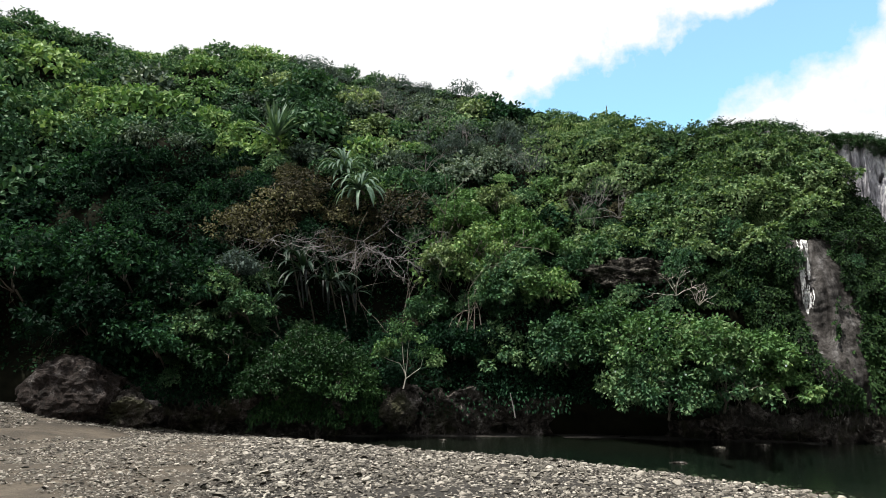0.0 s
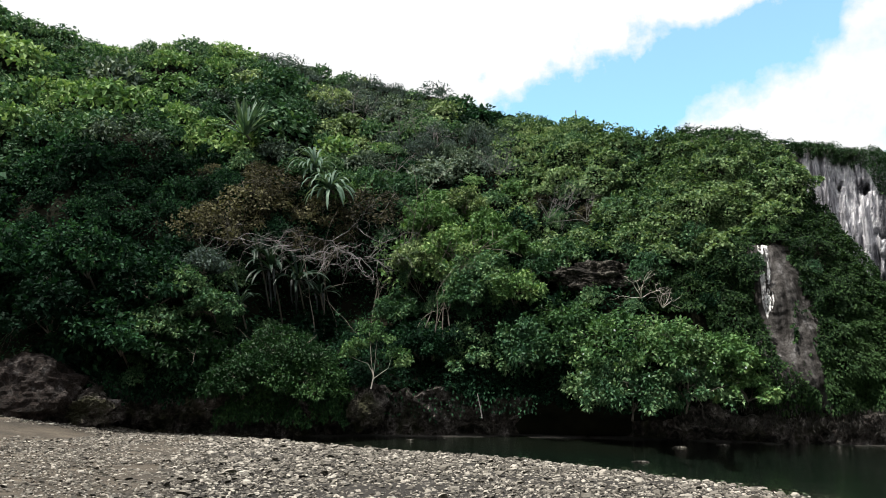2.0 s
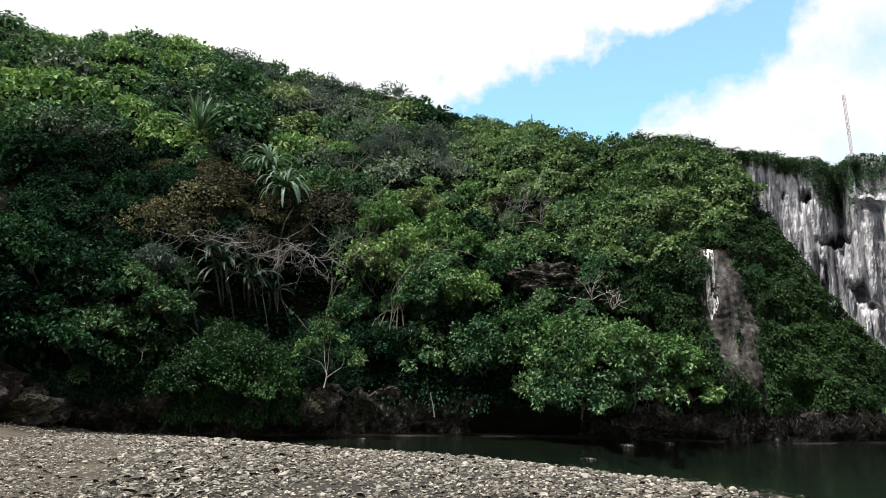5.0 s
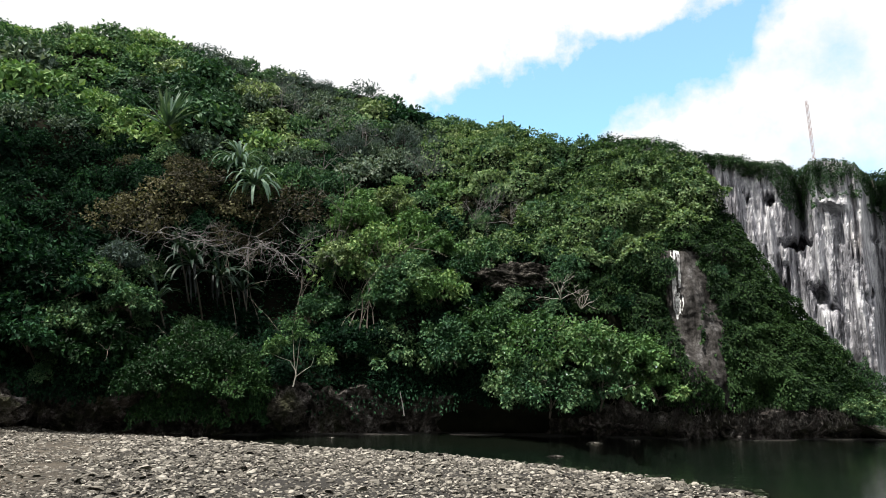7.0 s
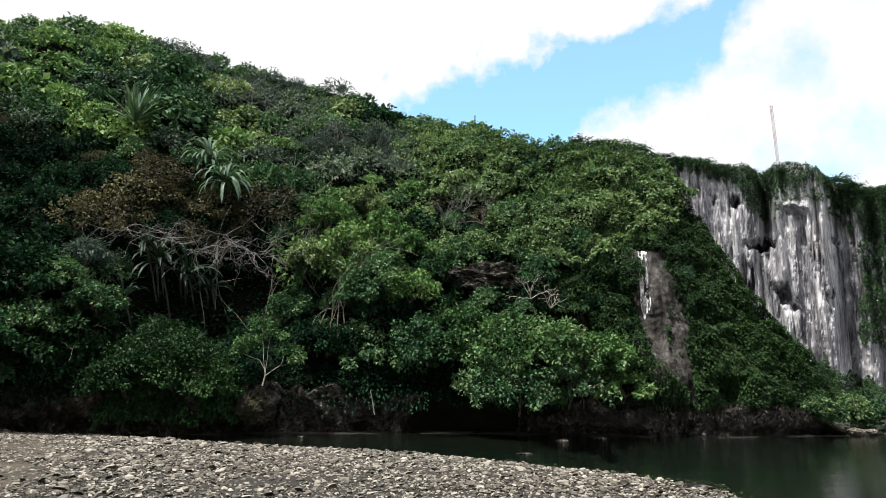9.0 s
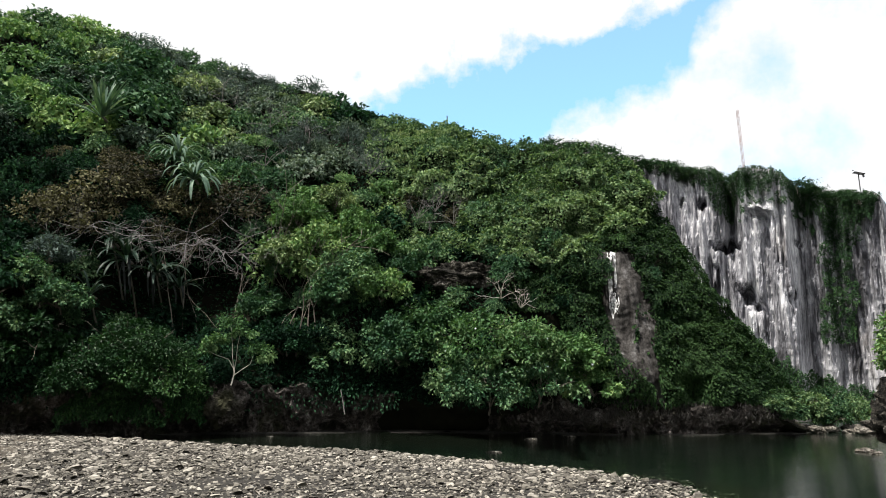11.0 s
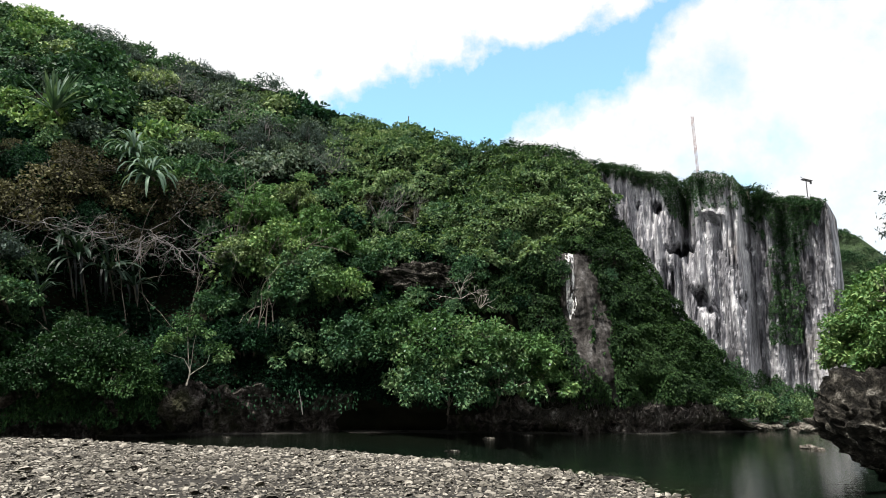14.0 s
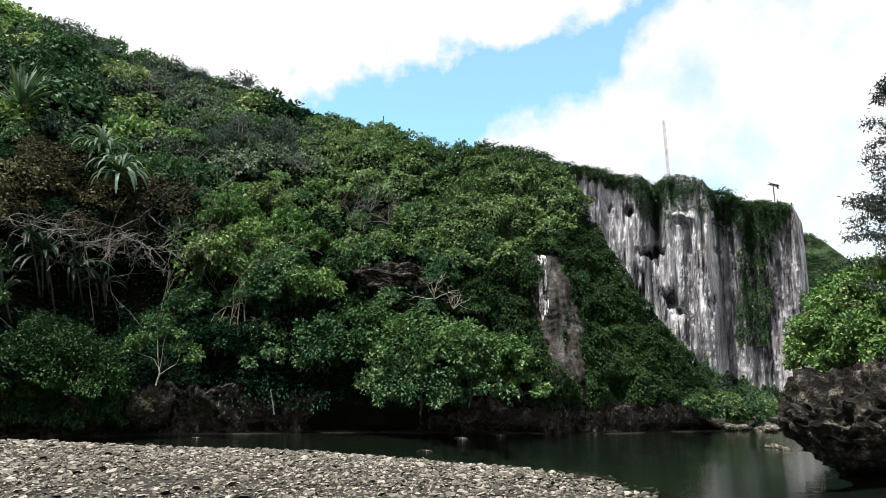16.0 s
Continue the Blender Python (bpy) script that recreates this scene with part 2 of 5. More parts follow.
col = ramp(nt, texture(nt, 9.0, 6.0, 0.6, (1, 1, 0.4)), [(0.35, (0.22, 0.2, 0.17)), (0.65, (0.48, 0.45, 0.4))])
link(nt, col, b.inputs["Base Color"])
b.inputs["Roughness"].default_value = 0.85
WHITE_BARK = m

# shore: sand and rubble above water, brown to green bed below
m, nt, b, o = material("shore_sand")
col = ramp(nt, texture(nt, 0.6, 8.0, 0.65), [(0.3, (0.034, 0.028, 0.021)), (0.5, (0.072, 0.059, 0.044)), (0.7, (0.15, 0.125, 0.094))])
# near-black ground as painted shade between the spit's stones, tan sand inland of it
lie = nt.nodes.new("ShaderNodeVectorMath")
lie.operation = "DOT_PRODUCT"
link(nt, nt.nodes.new("ShaderNodeTexCoord").outputs["Object"], lie.inputs[0])
lie.inputs[1].default_value = (-1.0, -0.31, 0)
inland = nt.nodes.new("ShaderNodeMath")
inland.operation = "MULTIPLY_ADD"
link(nt, texture(nt, 0.5, 5.0), inland.inputs[0])
inland.inputs[1].default_value = 3.0
link(nt, lie.outputs["Value"], inland.inputs[2])
gap_shade = nt.nodes.new("ShaderNodeMapRange")
gap_shade.inputs["From Min"].default_value, gap_shade.inputs["From Max"].default_value = 3.8, 5.4
link(nt, inland.outputs[0], gap_shade.inputs["Value"])
col = mixed(nt, gap_shade.outputs[0], (0.022, 0.019, 0.016), col)
col = mixed(nt, 0.6, col, ramp(nt, texture(nt, 14.0, 8.0, 0.7), [(0.35, (0.25, 0.24, 0.22)), (0.65, (1, 1, 1))]), "MULTIPLY")
# deeper bed coloured dark green, in place of light lost through the water
place = nt.nodes.new("ShaderNodeTexCoord")
split = nt.nodes.new("ShaderNodeSeparateXYZ")
link(nt, place.outputs["Object"], split.inputs[0])
deep = nt.nodes.new("ShaderNodeMath")
deep.operation = "MULTIPLY_ADD"
link(nt, texture(nt, 0.35, 5.0), deep.inputs[0])
deep.inputs[1].default_value = 0.8
link(nt, split.outputs["Z"], deep.inputs[2])
col = mixed(nt, ramp(nt, deep.outputs[0], [(-0.12, (1, 1, 1)), (0.2, (0, 0, 0))]), col, (0.006, 0.014, 0.011))
link(nt, col, b.inputs["Base Color"])
b.inputs["Roughness"].default_value = 0.95
bump(nt, texture(nt, 14.0, 8.0, 0.7), 0.8, 0.04, b)
SAND = m

m, nt, b, o = material("beach_stone")
geo = nt.nodes.new("ShaderNodeNewGeometry")
info = nt.nodes.new("ShaderNodeObjectInfo")
add = nt.nodes.new("ShaderNodeMath")
add.operation = "ADD"
link(nt, geo.outputs["Random Per Island"], add.inputs[0])
link(nt, info.outputs["Random"], add.inputs[1])
fr = nt.nodes.new("ShaderNodeMath")
fr.operation = "FRACT"
link(nt, add.outputs[0], fr.inputs[0])
col = ramp(nt, fr.outputs[0], [(0.0, (0.045, 0.041, 0.035)), (0.35, (0.11, 0.101, 0.086)), (0.7, (0.21, 0.194, 0.168)), (1.0, (0.47, 0.44, 0.39))])
col = mixed(nt, 0.5, col, ramp(nt, texture(nt, 18.0, 6.0, 0.7), [(0.35, (0.45, 0.43, 0.4)), (0.65, (1, 1, 1))]), "MULTIPLY")
link(nt, col, b.inputs["Base Color"])
b.inputs["Roughness"].default_value = 0.85
bump(nt, texture(nt, 30.0, 6.0, 0.7), 0.6, 0.02, b)
STONE = m

m, nt, b, o = material("lagoon_water")
nt.nodes.remove(b)
gl = nt.nodes.new("ShaderNodeBsdfGlossy")
gl.inputs["Roughness"].default_value = 0.04
gl.inputs["Color"].default_value = (0.95, 0.97, 0.96, 1)
tr = nt.nodes.new("ShaderNodeBsdfTransparent")
tr.inputs["Color"].default_value = (0.45, 0.55, 0.47, 1)
fres = nt.nodes.new("ShaderNodeFresnel")
fres.inputs["IOR"].default_value = 1.33
ms = nt.nodes.new("ShaderNodeMixShader")
bp = nt.nodes.new("ShaderNodeBump")
bp.inputs["Strength"].default_value, bp.inputs["Distance"].default_value = 0.45, 0.02
link(nt, texture(nt, 1.9, 5.0, 0.6, (0.7, 2.6, 1.0)), bp.inputs["Height"])
for n in (gl, fres):
    link(nt, bp.outputs[0], n.inputs["Normal"])
link(nt, fres.outputs[0], ms.inputs[0])
link(nt, tr.outputs[0], ms.inputs[1])
link(nt, gl.outputs[0], ms.inputs[2])
link(nt, ms.outputs[0], o.inputs["Surface"])
WATER = m

m, nt, b, o = material("painted_steel")
col = ramp(nt, texture(nt, 0.4, 3.0), [(0.4, (0.3, 0.16, 0.14)), (0.6, (0.45, 0.4, 0.4))])
link(nt, col, b.inputs["Base Color"])
b.inputs["Roughness"].default_value, b.inputs["Metallic"].default_value = 0.6, 0.3
STEEL = m
m, nt, b, o = material("dark_panel")
col = ramp(nt, texture(nt, 3.0, 3.0), [(0.4, (0.05, 0.05, 0.06)), (0.6, (0.12, 0.11, 0.11))])
link(nt, col, b.inputs["Base Color"])
b.inputs["Roughness"].default_value = 0.4
PANEL = m


# ---- mesh helpers ----
def mesh_of(name, verts, faces, mat, smooth=False):
    me = bpy.data.meshes.new(name)
    me.from_pydata([tuple(v) for v in verts] if not isinstance(verts, np.ndarray) else verts.tolist(), [], faces if not isinstance(faces, np.ndarray) else faces.tolist())
    me.materials.append(mat)
    if smooth:
        me.polygons.foreach_set("use_smooth", [True] * len(me.polygons))
    me.update()
    return me


def part(name, me, parent, label=""):
    ob = new(name, me)
    ob.parent = parent
    return tagged(ob, label)


def unit(a):
    return a / (np.linalg.norm(a, axis=-1, keepdims=True) + 1e-9)


def leaf_arrays(p, axis, normal, length, width):
    """Folded, pointed leaves: four corners and two triangles each."""
    axis = unit(axis)
    side = unit(np.cross(axis, normal))
    up = np.cross(side, axis)
    length, width = np.asarray(length)[:, None], np.asarray(width)[:, None]
    n = len(p)
    v = np.empty((n, 4, 3))
    v[:, 0] = p
    v[:, 1] = p + axis * length * 0.48 + side * width * 0.5 + up * width * 0.2
    v[:, 2] = p + axis * length - up * length * 0.1
    v[:, 3] = p + axis * length * 0.48 - side * width * 0.5 + up * width * 0.2
    k = np.arange(n)[:, None, None] * 4
    f = np.array([[0, 1, 2], [0, 2, 3]])[None] + k
    return v.reshape(-1, 3), f.reshape(-1, 3)


def leaf_mesh(name, p, axis, normal, length, width, mat):
    v, f = leaf_arrays(p, axis, normal, length, width)
    return mesh_of(name, v, f, mat)


def crown_leaves(rng, count, radii, leaf, clumps=26, clump_size=0.34, droop=0.25, shell=0.55, narrow=0.62):
    """Leaves gathered in clumps over the upper shell of an uneven dome."""
    d = unit(rng.normal(size=(clumps, 3)))
    d[:, 2] = np.abs(d[:, 2]) * 1.15 - 0.4
    c = d * np.array(radii) * rng.uniform(shell, 1.08, (clumps, 1)) * np.where(rng.random((clumps, 1)) < 0.12, 1.2, 1.0)
    which = rng.integers(0, clumps, count)
    rad = rng.uniform(0.6, 1.35, clumps)[which] * clump_size * min(radii[0], radii[2] * 1.4)
    o = unit(rng.normal(size=(count, 3)))
    o[:, 2] = o[:, 2] * 0.75 + 0.1
    p = c[which] + o * (rad * rng.uniform(0.35, 1.0, count) ** 0.6)[:, None]
    axis = unit(o * 0.7 + rng.normal(size=(count, 3)) * 0.6 + np.array([0, 0, -droop]))
    normal = unit(o * 0.6 + np.array([0, 0, 0.9]) + rng.normal(size=(count, 3)) * 0.35)
    length = leaf * rng.uniform(0.65, 1.3, count)
    return p, axis, normal, length, length * narrow * rng.uniform(0.8, 1.2, count)


def tube_arrays(path, radii, sides=5):
    path = np.asarray(path, float)
    t = unit(np.gradient(path, axis=0))
    ref = np.array([0.31, 0.87, 0.23])
    a = unit(np.cross(t, ref))
    b = np.cross(t, a)
    ang = np.linspace(0, 2 * np.pi, sides, endpoint=False)
    ring = path[:, None] + np.asarray(radii)[:, None, None] * (a[:, None] * np.cos(ang)[None, :, None] + b[:, None] * np.sin(ang)[None, :, None])
    n = len(path)
    f = []
    for i in range(n - 1):
        for j in range(sides):
            k = (j + 1) % sides
            f.append((i * sides + j, i * sides + k, (i + 1) * sides + k, (i + 1) * sides + j))
    f.append(tuple(range(sides))[::-1])
    f.append(tuple((n - 1) * sides + j for j in range(sides)))
    return ring.reshape(-1, 3), f


def join_arrays(items):
    vs, fs, k = [], [], 0
    for v, f in items:
        vs.append(v)
        fs += [tuple(int(i) + k for i in q) for q in f]
        k += len(v)
    return np.concatenate(vs), fs


def branch_arrays(rng, start, way, length, radius, depth, bend=0.35, items=None, forks=3):
    """A limb that wanders and forks."""
    items = [] if items is None else items
    n = 5
    p, w = np.array(start, float), np.array(way, float)
    path = [p.copy()]
    for i in range(n - 1):
        w = unit(w + rng.normal(size=3) * bend * 0.5)
        p = p + w * length / (n - 1)
        path.append(p.copy())
    items.append(tube_arrays(path, np.linspace(radius, radius * 0.45, n), 4 if depth else 3))
    if depth:
        for _ in range(forks):
            i = rng.integers(2, n)
            branch_arrays(rng, path[i], unit(w + rng.normal(size=3) * 0.75), length * rng.uniform(0.45, 0.75), radius * 0.5, depth - 1, bend, items, forks)
    return items


def rock_mesh(name, rng, size, mat, cuts=4, rough=0.3, freq=1.3):
    bm = bmesh.new()
    bmesh.ops.create_icosphere(bm, subdivisions=cuts, radius=1.0)
    off = Vector(rng.uniform(-50, 50, 3))
    for v in bm.verts:
        q = v.co.normalized()
        k = 1 + rough * noise.noise(q * freq + off) + rough * 0.5 * noise.noise(q * freq * 2.7 + off) + rough * 0.35 * abs(noise.noise(q * freq * 6.1 + off)) + rough * 0.2 * noise.noise(q * freq * 13 + off)
        v.co = Vector((q.x * size[0], q.y * size[1], q.z * size[2])) * k
    me = bpy.data.meshes.new(name)
    bm.to_mesh(me)
    bm.free()
    me.materials.append(mat)
    return me


# ---- plan of the hill, in bearings (degrees right of ahead) from the spit ----
RIDGE_AZ = [-62, -44, -38, -36, -32, -28, -22.2, -16.2, -11.4, -7.5, -3.5, 0.5, 3.9, 8.4, 12.6, 16.5, 17.7, 18.7, 19.8, 21.0, 22.8, 24.5, 26.4, 27.8, 28.9, 29.6, 30.5]
RIDGE_EL = [24, 25.4, 25, 24.8, 25.4, 26.0, 25.8, 24.8, 24.5, 23.8, 22.4, 21.8, 21.1, 20.0, 19.2, 18.4, 18.1, 17.6, 16.4, 14.0, 10.8, 7.4, 4.4, 2.6, 0.2, -2.2, -2.6]
FAR_AZ, FAR_R = [-62, -40, -25, -10, 0, 8, 15, 20, 24, 30.5], [56, 54, 52, 48, 44, 41, 39, 38, 37, 38]
FOOT_AZ, FOOT_R = [-62, -44, -38, -30, -24, -16, 0, 10, 18, 24, 30.5], [44, 39, 36.5, 35, 34, 33, 32.5, 31.6, 31.6, 33, 35.6]


def polar(az, r, z):
    return np.array([math.sin(radians(az)) * r, math.cos(radians(az)) * r, z])


def foot_r(az):
    return float(np.interp(az, FOOT_AZ, FOOT_R))


def veg_height(az):
    """How tall the scrub stands on the crest."""
    return float(np.interp(az, [-60, -30, -18, -6, 2, 12, 17, 20, 30], [0.1, 0.55, 0.3, 0.3, 0.5, 0.2, 0.1, 0.05, 0.05]))


def crest(az):
    r = float(np.interp(az, FAR_AZ, FAR_R))
    z = EYE + r * math.tan(radians(float(np.interp(az, RIDGE_AZ, RIDGE_EL)))) - veg_height(az)
    return r, max(z, -0.5)


def wall_top(az):
    base = float(np.interp(az, [-44, -37, -30, -22, -15, -7, 0, 10, 20, 27, 30.5], [3.0, 2.8, 2.2, 1.8, 2.0, 2.0, 1.5, 1.1, 1.1, 0.9, 0.3]))
    return min(base, max(0.0, crest(az)[1] * 0.6))


def bell(x, c, w):
    return math.exp(-((x - c) / w) ** 2)


def hill(az, s):
    """A place on the hillside: s runs from the top of the foot wall (0) to the crest (1)."""
    r1, z1 = crest(az)
    r0, z0 = foot_r(az) + 0.3, wall_top(az)
    z = z0 + (z1 - z0) * s
    bow = float(np.interp(az, [-60, 0, 14, 22], [1.35, 1.5, 2.4, 1.6]))
    r = r0 + (r1 - r0) * s ** bow
    fade = min(1.0, 6 * (1 - s) + 0.15) * min(1.0, (z1 - z0) / 8)
    r += fade * 1.5 * noise.noise(Vector((az * 0.16, z * 0.22, 3.0))) + fade * 0.6 * noise.noise(Vector((az * 0.5, z * 0.6, 9.0)))
    # the dark hollow under the withered canopy, and the bulge of the bright bush
    r += 5.0 * bell(az, -17, 5.2) * bell(z, 6.4, 2.6)
    r += 4.0 * bell(az, -42, 4.5) * bell(z, 4.5, 2.0)
    r -= 1.2 * bell(az, 6, 6.0) * bell(z, 2.6, 2.2)
    return polar(az, r, z)


GRID_AZ, GRID_S = np.arange(-63, 31.01, 0.25), np.linspace(0, 1, 101)
GRID = np.array([[hill(a, s) for s in GRID_S] for a in GRID_AZ])
GRID_N = unit(np.cross(np.gradient(GRID, axis=0), np.gradient(GRID, axis=1)))


def grid_read(table, az, s):
    i = np.clip((np.asarray(az) + 63) / 0.25, 0, len(GRID_AZ) - 1.001)
    j = np.clip(np.asarray(s) * 100, 0, 99.999)
    a, c = i.astype(int), j.astype(int)
    u, v = (i - a)[..., None], (j - c)[..., None]
    return (table[a, c] * (1 - u) + table[a + 1, c] * u) * (1 - v) + (table[a, c + 1] * (1 - u) + table[a + 1, c + 1] * u) * v


def elevations(q):
    return np.degrees(np.arctan2(q[..., 2] - EYE, np.hypot(q[..., 0], q[..., 1])))


def elevation(q):
    return float(elevations(np.asarray(q)))


def hill_at(az, el):
    """The place on the hillside at that bearing and angle of height."""
    col = grid_read(GRID, np.full(101, az), GRID_S)
    e = np.maximum.accumulate(elevations(col) + np.arange(101) * 1e-6)
    return grid_read(GRID, np.array([az]), np.array([np.interp(el, e, GRID_S)]))[0]


def hill_normal(az, s):
    return unit(grid_read(GRID_N, np.array([az]), np.array([s]))[0])


# ---- setting: ground, water, hill, cliffs ----
SHORE_Y = [-60, -6, 0, 8, 12.9, 14.3, 15.4, 16.8, 18.3, 20.4, 22.8, 23.9, 26.4, 30.7, 34, 60]
SHORE_X = [9, 7.5, 6.6, 5.6, 5.35, 5.4, 5.1, 4.5, 3.1, 1.3, -1.1, -3.8, -7.7, -14.3, -20, -60]


def shore_distance(x, y):
    """About how far a place lies on the landward side of the water's edge."""
    return (np.interp(y, SHORE_Y, SHORE_X) - x) * 0.72


def ground_z(x, y):
    d = shore_distance(x, y)
    z = np.where(d > 0, 0.4 * (1 - np.exp(-np.maximum(d, 0) / 7.0)), np.maximum(-1.5, 0.11 * d))
    z = z + 0.15 * np.minimum(8.0, np.maximum(0, -x - 17)) * (d > 0) * np.minimum(1, np.maximum(d, 0) / 3)
    # a muddy ledge just above the water along the foot wall
    az, r = np.degrees(np.arctan2(x, y)), np.hypot(x, y)
    near = np.clip((r - np.interp(az, FOOT_AZ, FOOT_R) + 1.5) / 1.2, 0, 1) * ((az > -40) & (az < 31) & (r < 60))
    shelf = np.clip((r - np.interp(az, FOOT_AZ, FOOT_R) + 6.5) / 4.0, 0, 1) * np.clip((16 - az) / 8, 0, 1) * ((az > -40) & (r < 60))
    # mud round the foot of the undercut rock
    mud = np.exp(-((x - 13.6) ** 2 + (y - 13.6) ** 2) / 12.0)
    return np.maximum(np.maximum(np.maximum(z, -1.2 + 1.215 * near), -1.2 + 1.08 * shelf), -1.2 + 1.24 * mud)


xs = np.concatenate([np.linspace(-3000, -70, 8), np.linspace(-60, 60, 161), np.linspace(70, 3000, 8)])
ys = np.concatenate([np.linspace(-3000, -40, 8), np.linspace(-30, 60, 121), np.linspace(70, 3000, 8)])
gx, gy = np.meshgrid(xs, ys)
gz = ground_z(gx, gy)
gz += np.array([[0.06 * noise.noise(Vector((x * 0.45, y * 0.45, 0.3))) for x in xs] for y in ys])
w = len(xs)
verts = np.stack([gx.ravel(), gy.ravel(), gz.ravel()], 1)
faces = [(j * w + i, j * w + i + 1, (j + 1) * w + i + 1, (j + 1) * w + i) for j in range(len(ys) - 1) for i in range(w - 1)]
ground = tagged(new("ground", mesh_of("ground", verts, faces, SAND, True)), "brown sand shore sloping under the shallow lagoon", "ground", kind="structure")

verts = [(-3000, -3000, 0), (3000, -3000, 0), (3000, 3000, 0), (-3000, 3000, 0)]
water = tagged(new("water", mesh_of("water", verts, [(0, 1, 2, 3)], WATER)), "still dark green lagoon water with soft reflections", "water", kind="structure")

AZ = np.arange(-62, 30.51, 0.5)
ROWS_S = np.linspace(0, 1, 46)
pts = [[hill(a, s) for s in ROWS_S] for a in AZ]
for a, col in zip(AZ, pts):
    r, z = crest(a)
    col.insert(0, polar(a, foot_r(a) + 1.6, wall_top(a) - 0.5))
    col.insert(0, polar(a, foot_r(a) + 2.2, -1.0))
    tilt = math.radians(float(np.interp(a, RIDGE_AZ, RIDGE_EL)))
    for back in (3, 8, 20, 45):
        col.append(polar(a, r + back, min(z, EYE + (r + back) * math.tan(tilt) - 1.5) - back * 0.12 if z > 2 else z - back * 0.1))
h = len(pts[0])
verts = np.array(pts).reshape(-1, 3)
faces = [(i * h + j, (i + 1) * h + j, (i + 1) * h + j + 1, i * h + j + 1) for i in range(len(AZ) - 1) for j in range(h - 1)]
hillside = tagged(new("hillside", mesh_of("hillside", verts, faces, SOIL_SHADED, True)), "steep dark earth hillside under dense scrub", "hill", kind="structure")

# foot wall: undercut, pitted limestone along the water
WAZ = np.arange(-39.5, 30.3, 0.11)
WS = np.linspace(0, 1, 40)
verts = []
for a in WAZ:
    top = wall_top(a) + 0.35 + 0.5 * noise.noise(Vector((a * 0.35, 0, 5))) + 0.3 * noise.noise(Vector((a * 1.1, 0, 8)))
    for s in WS:
        z = -0.5 + (top + 0.5) * s
        q = polar(a, 34, z)
        v = Vector((q[0], q[1], q[2]))
        r = foot_r(a) - (0.55 if a < 9 else 0.3)
        r += 1.5 * bell(z, 0.1, 0.5) * (0.6 + 0.8 * noise.noise(Vector((a * 0.3, 1.7, 0.2))))
        r += 3.2 * bell(a, 3.0, 5.5) * bell(z, 0.6, 1.0)
        r += 0.8 * noise.noise(v * 0.45) + 0.6 * noise.noise(v * 1.1) + 0.6 * abs(noise.noise(Vector((v.x * 2.2, v.y * 2.2, v.z * 1.4)))) + 0.35 * abs(noise.noise(v * 4.4)) + 0.12 * noise.noise(v * 9.0)
        if s > 0.9:
            r += (s - 0.9) * 14
        verts.append(polar(a, r, z + 0.15 * noise.noise(v * 0.9) * s))
h = len(WS)
faces = [(i * h + j, (i + 1) * h + j, (i + 1) * h + j + 1, i * h + j + 1) for i in range(len(WAZ) - 1) for j in range(h - 1)]
tagged(new("foot_wall", mesh_of("foot_wall", np.array(verts), faces, WALL_ROCK)), "dark undercut limestone wall along the water's edge", "rock wall", kind="structure")

# tall limestone cliff across the inlet
CL_AZ = [10, 11.9, 14.8, 19.6, 24.2, 26.0, 26.6, 27.3, 28.6, 30.5, 32.7, 35, 36.4, 36.9, 37.2, 37.4]
CL_EL = [19.8, 20.1, 20.0, 18.5, 17.15, 16.65, 16.2, 16.5, 16.35, 15.6, 14.75, 14.1, 13.7, 13.0, 12.3, 11.5]
CLIFF_R = 80.0


def rise(el):
    """Height on the cliff at that angle over the eye."""
    return EYE + CLIFF_R * math.tan(radians(el))


def cliff_top(az):
    return EYE + CLIFF_R * math.tan(radians(float(np.interp(az, CL_AZ, CL_EL)))) - 0.3


